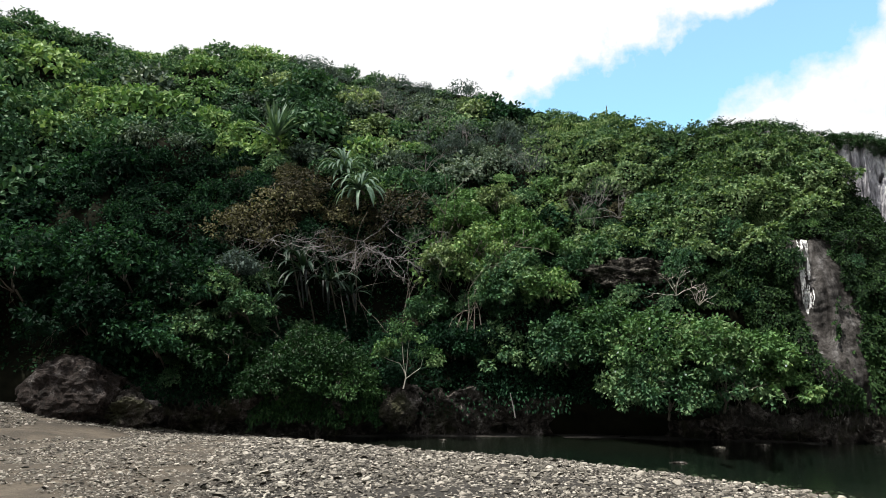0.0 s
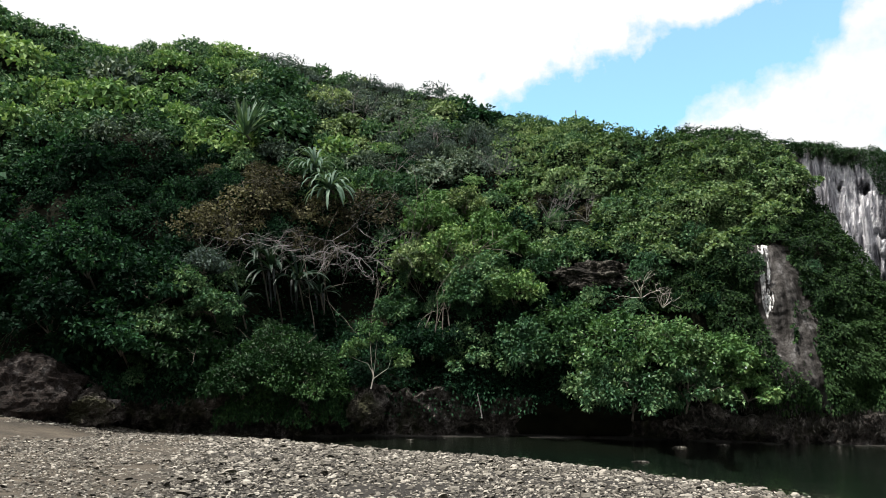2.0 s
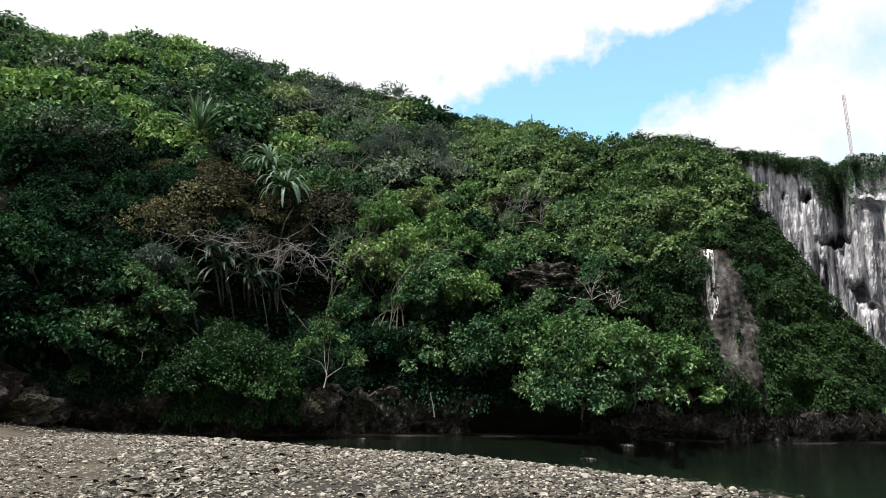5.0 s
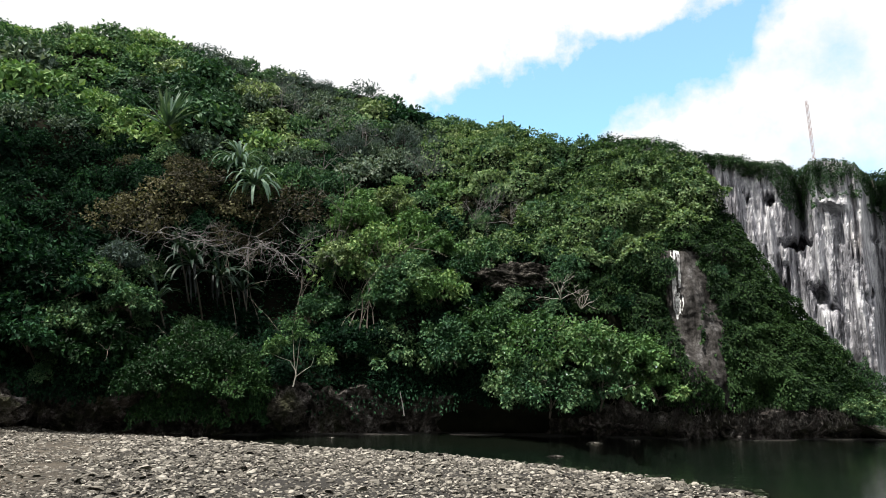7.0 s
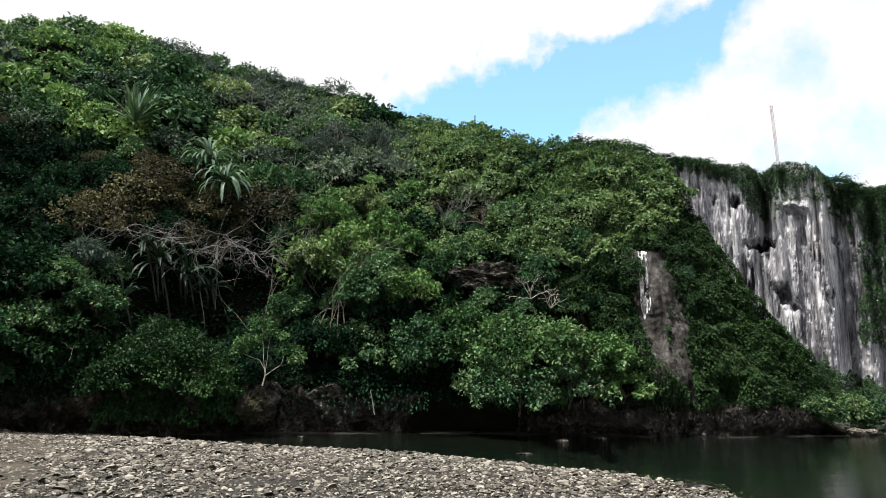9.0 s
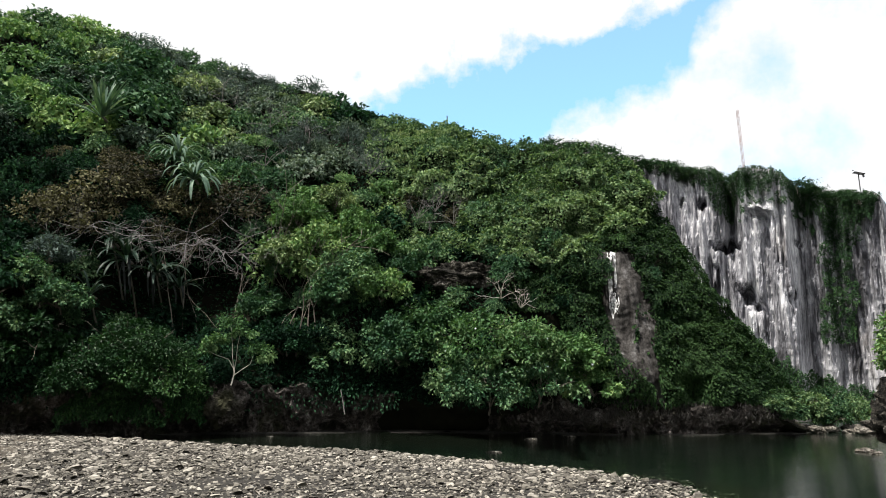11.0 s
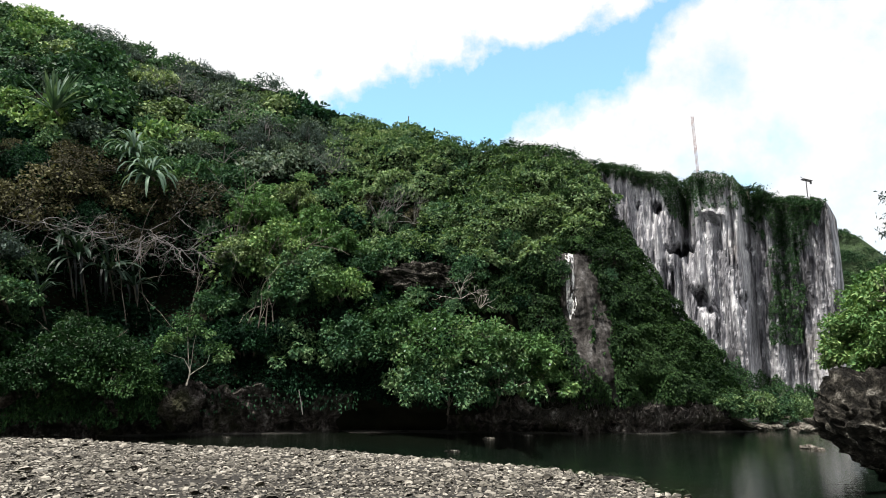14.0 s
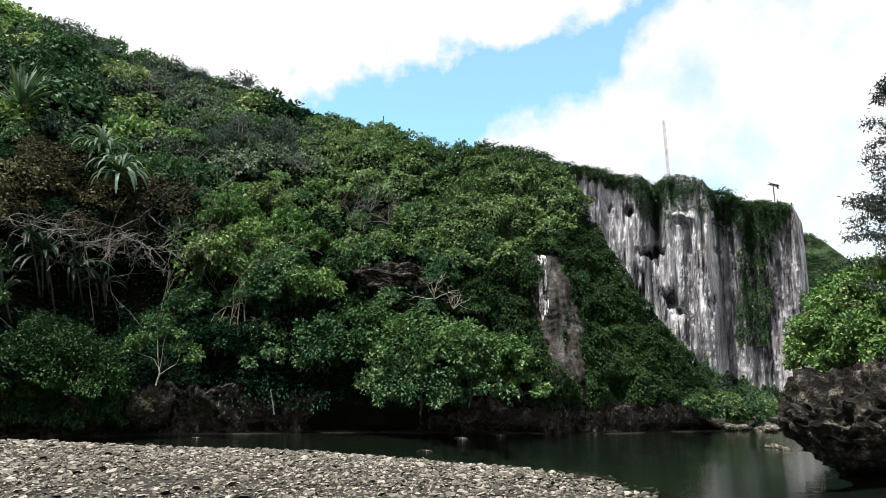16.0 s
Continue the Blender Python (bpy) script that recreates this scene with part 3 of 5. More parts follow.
def cliff_point(az, z):
    r = CLIFF_R
    for wide, tall, deep, k in ((0.45, 0.03, 2.2, 0.7), (1.5, 0.06, 1.3, 1.7), (3.2, 0.16, 0.75, 4.1), (7.0, 0.4, 0.35, 2.3), (13.0, 1.0, 0.18, 8.2)):
        r += deep * noise.noise(Vector((az * wide, z * tall, k)))
    r += 0.5 * abs(noise.noise(Vector((az * 5.5, z * 0.5, 11)))) + 0.3 * abs(noise.noise(Vector((az * 9, z * 1.3, 5))))
    # the middle buttress stands proud, with recesses on both sides, and so does the corner
    r -= 2.2 * min(1, max(0, (az - 27.1) / 0.4)) * min(1, max(0, (30.9 - az) / 0.5))
    r += 2.2 * bell(az, 31.6, 0.6) + 1.4 * bell(az, 33.3, 1.1) - 1.2 * bell(az, 36.1, 0.7)
    r += 3.2 * bell(az, 26.7, 0.45) * min(1, max(0, (z - 13) / 6))
    # caves, holes and an overhung ledge
    for ca, ce, wa, wz, deep in ((26.2, 10.75, 0.75, 0.34, 5.0), (27.55, 6.7, 0.42, 1.1, 4.0), (28.2, 5.7, 0.3, 0.6, 2.5), (24.7, 13.9, 0.3, 0.45, 2.5), (23.2, 14.4, 0.22, 0.35, 2.0), (31.3, 10.6, 0.22, 0.4, 2.0), (30.5, 6.2, 0.16, 1.2, 1.8), (25.3, 8.0, 0.14, 1.6, 1.6)):
        r += deep * bell(az + 0.35 * noise.noise(Vector((az * 2, z * 0.8, ca))), ca, wa) * bell(z + 0.9 * noise.noise(Vector((az * 3, z * 0.6, ce))), rise(ce), wz)
    r += 1.7 * bell(az, 28.7, 0.55) * bell(z + 0.5 * (az - 28.7), rise(12.5), 0.3) - 1.5 * bell(az, 28.7, 0.7) * bell(z + 0.5 * (az - 28.7), rise(12.95), 0.45)
    r += 5.0 * max(0, az - 36.7)
    r += 0.12 * max(0, z - 20)
    return polar(az, r, z)


CAZ = np.arange(11, 37.2, 0.09)
CS = np.linspace(0, 1, 110)
pts = []
for a in CAZ:
    top = cliff_top(min(a, 37.2))
    col = [cliff_point(a, -1 + (top + 1) * s) for s in CS]
    for back in (4, 12, 40):
        e = col[len(CS) - 1]
        col.append(e * np.array([1 + back / CLIFF_R, 1 + back / CLIFF_R, 1]) + np.array([0, 0, -0.1 * back]))
    pts.append(col)
h = len(pts[0])
verts = np.array(pts).reshape(-1, 3)
faces = [(i * h + j, (i + 1) * h + j, (i + 1) * h + j + 1, i * h + j + 1) for i in range(len(CAZ) - 1) for j in range(h - 1)]
tagged(new("cliff", mesh_of("cliff", verts, faces, CLIFF_ROCK)), "tall grey and white limestone cliff with dark vertical stains", "cliff", kind="structure")

# wooded ridge behind the cliff's corner
verts, faces = [], []
RAZ = np.arange(34, 60, 0.5)
for a in RAZ:
    el = float(np.interp(a, [34, 37, 38.1, 39.1, 40.1, 42, 50, 60], [12.0, 11.8, 11.3, 10.3, 9.3, 8.5, 8, 8]))
    for s in np.linspace(0, 1, 12):
        z = -1 + (EYE + 115 * math.tan(radians(el)) + 0.5) * s
        verts.append(polar(a, 104 + 14 * s + 1.5 * noise.noise(Vector((a * 0.5, z * 0.2, 2))), z))
faces = [(i * 12 + j, (i + 1) * 12 + j, (i + 1) * 12 + j + 1, i * 12 + j + 1) for i in range(len(RAZ) - 1) for j in range(11)]
back_ridge = tagged(new("backdrop_ridge", mesh_of("backdrop_ridge", np.array(verts), faces, SCRUB_FAR, True)), "distant wooded ridge behind the cliff", "hill", kind="structure")


# an unseen slope added behind and beside the spit, to cut low skylight
verts = []
BAZ = np.arange(58, 300, 3.0)
for a in BAZ:
    for s in np.linspace(0, 1, 10):
        z = -1 + 24 * s
        verts.append(polar(a, 30 + 9 * s ** 1.5 + 3 * noise.noise(Vector((a * 0.08, z * 0.15, 6))), z + 3 * s * noise.noise(Vector((a * 0.05, 0, 1)))))
faces = [(i * 10 + j, (i + 1) * 10 + j, (i + 1) * 10 + j + 1, i * 10 + j + 1) for i in range(len(BAZ) - 1) for j in range(9)]
tagged(new("hillside_behind", mesh_of("hillside_behind", np.array(verts), faces, SCRUB_FAR, True)), "dark scrub-covered slope closing the inlet", "hill", kind="structure")


# ---- plants ----
def shrub(name, label, seed, mat, radii, leaf, count, stem_mat=BARK, clumps=26, stems=3, **more):
    """A shrub with a crown of leaves and a few forked stems, standing at its own origin."""
    rng = np.random.default_rng(seed)
    ob = tagged(new(name), label, "shrub", "scrub on the hillside")
    p, a, n, l, wd = crown_leaves(rng, count, radii, leaf, clumps, **more)
    part("crown", leaf_mesh("crown", p, a, n, l, wd, mat), ob)
    items = [tube_arrays([(0, 0, -0.8 * radii[2]), (0.02, 0.01, -0.6 * radii[2])], [0.05, 0.045], 6)]
    for _ in range(stems):
        way = unit(np.array([rng.normal() * 0.5, rng.normal() * 0.5, 1.0]))
        branch_arrays(rng, (0, 0, -0.62 * radii[2]), way, radii[2] * 1.1, 0.03, 1, 0.35, items, 1)
    v, f = join_arrays(items)
    part("stem", mesh_of("stem", v, f, stem_mat), ob, "thin forked stem")
    return ob


KINDS = {}
for kind, label, mat, leaf, count, more in (
    ("dark", "dense dark green broad-leaved shrub on the hillside", LEAF_DARK_SHADED, 0.225, 1450, dict(clumps=64, clump_size=0.22)),
    ("mid", "green leafy shrub on the hillside", LEAF_MID, 0.2, 1500, dict(clumps=70, clump_size=0.21)),
    ("light", "bright yellow-green leafy shrub on the slope", LEAF_LIGHT, 0.2, 1500, dict(clumps=66, clump_size=0.21)),
    ("grey", "grey-green twiggy scrub bush on the slope", LEAF_GREY, 0.17, 1500, dict(clumps=60, clump_size=0.22, narrow=0.34, stems=6)),
    ("brown", "withered brown shrub with curled leaves", LEAF_BROWN, 0.13, 1500, dict(clumps=70, clump_size=0.2, stems=7)),
    ("olive", "low olive-green leafy shrub on the steep nose", LEAF_OLIVE, 0.21, 1500, dict(clumps=60, clump_size=0.21)),
    ("fine", "low pale green small-leaved scrub bush", LEAF_SCRUB, 0.19, 1450, dict(clumps=70, clump_size=0.2)),
):
    KINDS[kind] = [shrub("shrub", label, 11 + 7 * i + len(kind), mat, (1.25, 1.25, 0.95), leaf, count, BLEACHED if kind in ("grey", "brown") else BARK, **more) for i in range(2)]

USED = set()


def plant(proto_list, place, size, rng, lean=(0, 0, 1), squash=1.0, twist=None):
    ob = proto_list[int(rng.integers(0, len(proto_list)))]
    up = Vector(lean).normalized()
    q = Vector((0, 0, 1)).rotation_difference(up)
    m = Matrix.Translation(Vector(place)) @ q.to_matrix().to_4x4() @ Matrix.Rotation(rng.uniform(0, 6.28) if twist is None else twist, 4, "Z") @ Matrix.Diagonal((size, size, size * squash, 1))
    if ob not in USED:
        USED.add(ob)
        ob.matrix_basis = m
        return ob
    return copy_thing(ob, m)


def bare_slab(az, el, q):
    """The tongue of bare rock on the steep nose."""
    left = float(np.interp(el, [-1, 0.5, 1.3, 3, 5.6, 10.2], [20.2, 19.6, 18.4, 17.3, 16.75, 16.7])) + 0.2 * noise.noise(Vector((el * 1.6, az * 0.3, 0)))
    right = float(np.interp(el, [-1, 0, 5.6, 8, 10.3, 11], [20.6, 20.5, 20.3, 19.5, 18.7, 17.8])) + 0.3 * noise.noise(Vector((el * 1.2, az * 0.3, 4)))
    return left < az < right and el < 10.8 + 0.3 * noise.noise(Vector((az * 2, 0, 6))) and not (az > 18.9 and noise.noise(Vector((az * 3.2, el * 2.2, 5))) > 0.32)


def bare_patch(az, el, q):
    return 3.2 < az < 7.2 and 8.3 < el < 9.9


def pick_kind(az, el, rng, q):
    """Which scrub grows where on the hill."""
    n = noise.noise(Vector(q) * 0.22) + 0.35 * rng.normal()
    if -26.5 < az < -12 and 11.2 < el < 16.8 and not (az > -20.0 and el > 14.6):
        return "brown" if rng.random() < 0.93 else "dark"
    if 0.3 < az < 5.6 and 12.2 < el < 15.4:
        return "brown" if rng.random() < 0.75 else "mid"
    if -11 < az < -2 and 8.5 < el < 15:
        return "light" if rng.random() < 0.65 else "mid"
    if az > -1 and el > 13.5:
        return "olive" if n > -0.15 else ("light" if n > -0.35 else "mid")
    if az > 6 and el > 9:
        return "light" if n > 0.3 else ("olive" if n > -0.3 else "mid")
    if az < -25 and el < 17.5:
        return "dark" if n < 0.5 else "mid"
    if az < -24 and el > 17:
        return "light" if n > 0.2 else ("mid" if n > -0.55 else "fine")
    if el > 19.5 or (el > 17 and az > -12):
        return "grey" if n > 0.4 else ("fine" if n > 0.12 else ("olive" if n > 0.0 else ("mid" if n > -0.7 else "dark")))
    if el > 14:
        return "light" if n > 0.25 else ("mid" if n > -0.3 else ("fine" if n > -0.55 else "dark"))
    return "mid" if n > -0.05 else "dark"


rng = np.random.default_rng(5)
taken, chosen = [], []
for _ in range(9000):
    az, s = rng.uniform(-52, 20.5), rng.uniform(0, 1) ** 0.9
    q = grid_read(GRID, np.array([az]), np.array([s]))[0]
    el = elevation(q)
    if az < -37 and 1.0 < el < 5.5:
        continue
    if -24.5 < az < -11 and 4.4 < el < 11.5:
        continue
    if az > 9 and (el < 10.5 - 0.2 * (az - 9) or bare_slab(az, el, q)) and not (az < 14.5 and el > 6.5):
        continue
    size = (0.7 + 0.95 * rng.random() ** 1.6) * (1.1 if az < -20 else 1.0) * float(np.interp(az, [2, 12], [1.0, 0.62]))
    if az > 17:
        size *= 0.65
    brown = -26.5 < az < -15 and 11.2 < el < 17
    if s > 0.88:
        size *= 0.72
    if bare_patch(az, el + 0.5, q) or bare_patch(az, el - 0.4, q):
        continue
    if az > -13 and s < 0.1:
        continue
    if brown:
        size = min(size, 1.0) * 0.9
    if any((q[0] - t[0]) ** 2 + (q[1] - t[1]) ** 2 + (q[2] - t[2]) ** 2 < ((0.62 if brown else 0.7 if el > 13 else 0.8) * (size + t[3])) ** 2 for t in taken):
        continue
    taken.append((*q, size))
    nrm = hill_normal(az, s)
    kind = pick_kind(az, el, rng, q)
    chosen.append((math.hypot(q[0], q[1]), kind, q + nrm * 0.25 * size, size, unit(nrm * 0.95 + np.array([0, 0, 1.0])), rng.uniform(0.8, 1.2)))
# the nearer shrubs stand singly, those up the slope are joined
chosen.sort(key=lambda c: c[0])
for _, kind, place, size, lean, squash in chosen[:290]:
    plant(KINDS[kind], place, size, rng, lean, squash)
for kind, protos in KINDS.items():
    rest = [c for c in chosen[290:] if c[1] == kind]
    crown = [o for o in protos[0].children if o.name.startswith("crown")][0].data
    base = np.empty(len(crown.vertices) * 3)
    crown.vertices.foreach_get("co", base)
    base = base.reshape(-1, 3)
    tri = np.array([q.vertices[:] for q in crown.polygons])
    # every other leaf, a little larger
    leaves = base.reshape(-1, 4, 3)[::2]
    base = (leaves[:, :1] + (leaves - leaves[:, :1]) * 1.35).reshape(-1, 3)
    tri = tri[: len(leaves) * 2]
    vs, fs = [], []
    for n, (_, _, place, size, lean, squash) in enumerate(rest):
        m = Vector((0, 0, 1)).rotation_difference(Vector(lean)).to_matrix() @ Matrix.Rotation(rng.uniform(0, 6.28), 3, "Z") @ Matrix.Diagonal((size, size, size * squash))
        vs.append(base @ np.array(m).T + place)
        fs.append(tri + n * len(base))
    if rest:
        ob = new("scrub", mesh_of("scrub", np.concatenate(vs), np.concatenate(fs), crown.materials[0]))
        tagged(ob, protos[0]["label"].replace("shrub", "scrub"), "scrub", kind="stuff")
print("shrubs", len(chosen))


# ---- creepers and undergrowth that clothe the ground between the shrubs ----
def clothe(name, label, rng, count, region, mat, leaf, lift, hang, kind_seed):
    az, s = rng.uniform(region[0], region[1], count), rng.uniform(region[2], region[3], count)
    q, nr = grid_read(GRID, az, s), unit(grid_read(GRID_N, az, s))
    e = elevations(q)
    keep = np.array([not region[4](az[i], e[i], q[i]) for i in range(count)])
    q, nr = q[keep], nr[keep]
    count = len(q)
    c = np.array([noise.noise(Vector(v) * 0.9 + Vector((kind_seed, 0, 0))) + 0.5 * noise.noise(Vector(v) * 2.3) for v in q])
    p = q + nr * (lift * (0.5 + c) + rng.uniform(0, 0.18, count))[:, None]
    axis = unit(nr * 0.55 + np.array([0, 0, -hang]) + rng.normal(size=p.shape) * 0.5)
    normal = unit(nr * 0.8 + np.array([0, 0, 0.8]) + rng.normal(size=p.shape) * 0.35)
    l = leaf * rng.uniform(0.6, 1.3, count)
    ob = new(name, leaf_mesh(name, p, axis, normal, l, l * 0.6, mat))
    return tagged(ob, label, "undergrowth", kind="stuff")


def creeper_low(a, e, q):
    return bare_slab(a, e, q) or (a < 13 and e < 6) or q[2] < 1.35 + 0.5 * noise.noise(Vector((a * 0.8, 0, 2)))


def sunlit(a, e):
    """The upper, flatter part of the nose, where the creeper is coloured as sunlit."""
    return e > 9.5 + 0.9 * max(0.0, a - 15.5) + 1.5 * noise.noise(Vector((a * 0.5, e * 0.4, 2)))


clothe("creeper", "dense dark green creeper hanging over the steep rock nose", rng, 110000, (9, 30.4, 0, 1, lambda a, e, q: creeper_low(a, e, q) or (sunlit(a, e) and rng.random() < 0.6)), LEAF_VINE_SHADED, 0.15, 0.5, 0.8, 1.0)
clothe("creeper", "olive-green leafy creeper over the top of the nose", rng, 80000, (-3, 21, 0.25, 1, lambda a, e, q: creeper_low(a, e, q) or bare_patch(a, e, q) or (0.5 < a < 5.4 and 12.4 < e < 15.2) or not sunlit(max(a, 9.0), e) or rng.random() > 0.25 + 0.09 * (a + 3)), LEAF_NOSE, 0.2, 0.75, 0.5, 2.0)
# leaf carpet in the gaps, with their shade put into its dark green
clothe("undergrowth", "dark leafy undergrowth between the shrubs", rng, 50000, (-52, 10, 0, 1, lambda a, e, q: bare_patch(a, e, q)), LEAF_DARK_SHADED, 0.2, 0.15, 0.4, 5.0)

clothe("undergrowth", "shade-dark leafy undergrowth beside the withered canopy", rng, 16000, (-36, -11, 0.2, 0.75, lambda a, e, q: e < 9.5 or e > 18), LEAF_DARK_SHADED, 0.2, 0.3, 0.4, 8.0)

clothe("undergrowth", "shade-dark leafy undergrowth along the top of the foot wall", rng, 12000, (-30, 3, 0, 0.14, lambda a, e, q: False), LEAF_DARK_SHADED, 0.18, 0.35, 0.4, 3.0)


def curtain(name, label, count, span, mat, leaf, low, narrow, out, seed):
    """Plants hanging down over the foot wall in uneven tongues."""
    az, u = rng.uniform(span[0], span[1], count), rng.uniform(0, 1, count)
    p = []
    for a, k in zip(az, u):
        top = wall_top(a) + 0.5
        end = low + 0.7 * noise.noise(Vector((a * 0.9, seed, 0))) + 0.35 * noise.noise(Vector((a * 3.1, seed, 1)))
        z = top - (top - max(0.25, end)) * k
        p.append(polar(a, foot_r(a) - out + 0.45 * noise.noise(Vector((a * 1.2, z * 0.8, seed))) + 0.3 * (1 - k), z))
    p = np.array(p)
    d = -unit(p * np.array([1, 1, 0]))
    axis = unit(d * 0.35 + np.array([0, 0, -1.0]) + rng.normal(size=p.shape) * 0.4)
    normal = unit(d * 0.8 + np.array([0, 0, 0.6]) + rng.normal(size=p.shape) * 0.35)
    l = leaf * rng.uniform(0.6, 1.3, count)
    tagged(new(name, leaf_mesh(name, p + rng.normal(size=p.shape) * 0.06, axis, normal, l, l * narrow, mat)), label, "creeper", kind="stuff")


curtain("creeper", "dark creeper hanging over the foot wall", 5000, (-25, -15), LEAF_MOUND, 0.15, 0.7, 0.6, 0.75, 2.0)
curtain("creeper", "sparse creeper tongues on the brown foot wall", 1500, (-35, -25), LEAF_DARK_SHADED, 0.17, 1.5, 0.6, 0.7, 7.0)
curtain("creeper", "sparse dark creeper on the foot wall", 350, (-12, 0), LEAF_DARK_SHADED, 0.15, 1.0, 0.6, 0.7, 4.0)
curtain("hanging_roots", "brown dry roots hanging over the foot wall", 1900, (12, 29), ROOTS, 0.2, 0.7, 0.12, 0.42, 6.0)

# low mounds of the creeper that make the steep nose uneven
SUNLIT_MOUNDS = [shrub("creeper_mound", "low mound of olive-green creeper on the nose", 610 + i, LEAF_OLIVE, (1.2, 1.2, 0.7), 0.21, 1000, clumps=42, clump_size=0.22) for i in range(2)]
MOUNDS = [shrub("creeper_mound", "low mound of dark green creeper on the steep nose", 600 + i, LEAF_VINE_SHADED, (1.2, 1.2, 0.7), 0.18, 1000, clumps=40, clump_size=0.24) for i in range(2)]
for ob in MOUNDS + SUNLIT_MOUNDS:
    tagged(ob, category="creeper", group="creeper mounds on the nose")
mrng = np.random.default_rng(61)
mounds = []
for _ in range(2500):
    az, u = mrng.uniform(1.0, 28.5), mrng.uniform(0.1, 0.94)
    q = grid_read(GRID, np.array([az]), np.array([u]))[0]
    el = elevation(q)
    size = mrng.uniform(0.32, 0.75) * float(np.interp(az, [10, 20, 24, 28], [1.0, 1.0, 0.8, 0.5]))
    if bare_slab(az - 0.7, el, q) or bare_slab(az + 0.7, el, q) or bare_slab(az, el, q) or bare_slab(az, el - 0.8, q) or (az < 15 and el < 5) or (az < 9.5 and el < 10.2) or (0.3 < az < 5.6 and 12.0 < el < 15.6) or q[2] < 1.8:
        continue
    if any((q[0] - k[0]) ** 2 + (q[1] - k[1]) ** 2 + (q[2] - k[2]) ** 2 < (0.85 * (size + k[3])) ** 2 for k in mounds):
        continue
    mounds.append((*q, size))
    nrm = hill_normal(az, u)
    # leaf tone for light and shade is picked by place on the nose
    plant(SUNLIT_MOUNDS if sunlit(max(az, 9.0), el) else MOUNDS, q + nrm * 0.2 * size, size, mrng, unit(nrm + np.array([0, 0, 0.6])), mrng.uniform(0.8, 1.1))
print("mounds", len(mounds))

# bare slab of rock between the creepers
verts, faces = [], []
SAZ, SEL = np.linspace(15.8, 21.8, 180), np.linspace(-1.2, 11.6, 170)
for a in SAZ:
    up = np.maximum.accumulate(elevations(grid_read(GRID, np.full(101, a), GRID_S)) + np.arange(101) * 1e-6)
    for e, q in zip(SEL, grid_read(GRID, np.full(len(SEL), a), np.interp(SEL, up, GRID_S))):
        v = Vector(q)
        out = 0.12 + 0.16 * noise.noise(Vector((v.x * 0.8, v.y * 0.8, v.z * 0.15))) + 0.12 * noise.noise(Vector((v.x * 2.4, v.y * 2.4, v.z * 0.3))) + 0.05 * noise.noise(v * 4)
        # a shallow groove between the pale edge and the wide grey face
        out -= 0.07 * bell(a, 18.05 + 0.06 * (8 - e), 0.25)
        edge = max(0.0, min(1, (a - 15.8) / 1.0, (21.8 - a) / 1.2, (11.6 - e) / 1.2))
        d = unit(np.array([q[0], q[1], 0]))
        verts.append(q - d * (out - (1 - edge) * 0.5))
h = len(SEL)
faces = [(i * h + j, (i + 1) * h + j, (i + 1) * h + j + 1, i * h + j + 1) for i in range(len(SAZ) - 1) for j in range(h - 1)]
slab_mesh = mesh_of("rock_face", np.array(verts), faces, SLAB_ROCK)
slab_mesh.materials.append(CALCITE)
# white calcite down its upper edge, running out in drips
for k, poly in enumerate(slab_mesh.polygons):
    a, e = SAZ[k // (h - 1)], SEL[k % (h - 1)]
    low = 5.4 + 1.5 * noise.noise(Vector((a * 3.5, 0, 1))) + 2.0 * abs(a - 17.5)
    if 17.1 < a < 17.8 + 0.25 * noise.noise(Vector((a * 2, e * 0.8, 3))) and e > low and noise.noise(Vector((a * 5, e * 0.7, 8))) + 0.5 * noise.noise(Vector((a * 17, e * 4, 2))) > -0.08:
        poly.material_index = 1
tagged(new("rock_face", slab_mesh), "tall tongue of bare grey streaked rock", "rock face", kind="structure")

# ---- cliff vegetation ----
def cliff_green(az, el, rng):
    """Where plants hold on the tall cliff."""
    edge = float(np.interp(az, [19, 20.3, 21.2, 23, 24.6, 25.2, 26.0, 26.75, 27.2, 28.5, 30.2, 31.2, 32.3, 32.9, 34.4, 36, 36.5, 37.2], [17.5, 17.1, 16.7, 16.2, 15.6, 14.2, 13.0, 12.5, 14.0, 14.6, 14.5, 13.5, 12.6, 11.5, 10.8, 11.9, 13.0, 13.0]))
    edge += 0.5 * noise.noise(Vector((az * 1.7, el * 0.5, 5))) + 0.35 * noise.noise(Vector((az * 5, el, 2)))
    strip = abs(az - 33.15 - 0.1 * (el - 4)) < 1.1 + 0.7 * noise.noise(Vector((az, el * 0.7, 1))) and el > 3.2
    shelf = 27.2 < az < 32.3 and el > edge - 1.3 and noise.noise(Vector((az * 3, el * 2, 7))) > 0.05
    foot = el < float(np.interp(az, [24, 27.3, 28.8, 30.4, 33.8, 36, 38], [6.0, 4.4, 2.6, 1.4, 0.2, -0.4, -1.0])) + 0.7 * noise.noise(Vector((az * 2, el, 3)))
    return el > edge or (strip and noise.noise(Vector((az * 2.5, el * 2.5, 4))) + 0.5 * rng.random() > 0.12) or shelf or foot


p, nr = [], []
while len(p) < 66000:
    az, s = rng.uniform(18.5, 37.0), rng.uniform(0, 1)
    top = cliff_top(min(az, 37.2))
    z = -1 + (top + 1) * s
    if not cliff_green(az, math.degrees(math.atan2(z - EYE, CLIFF_R)), rng):
        continue
    q = cliff_point(az, z)
    d = -unit(np.array([q[0], q[1], 0]))
    c = noise.noise(Vector(q) * 0.35) + 0.5 * noise.noise(Vector(q) * 0.9)
    p.append(q + d * (0.35 + 0.8 * c + rng.uniform(0, 0.4)))
    nr.append(d)
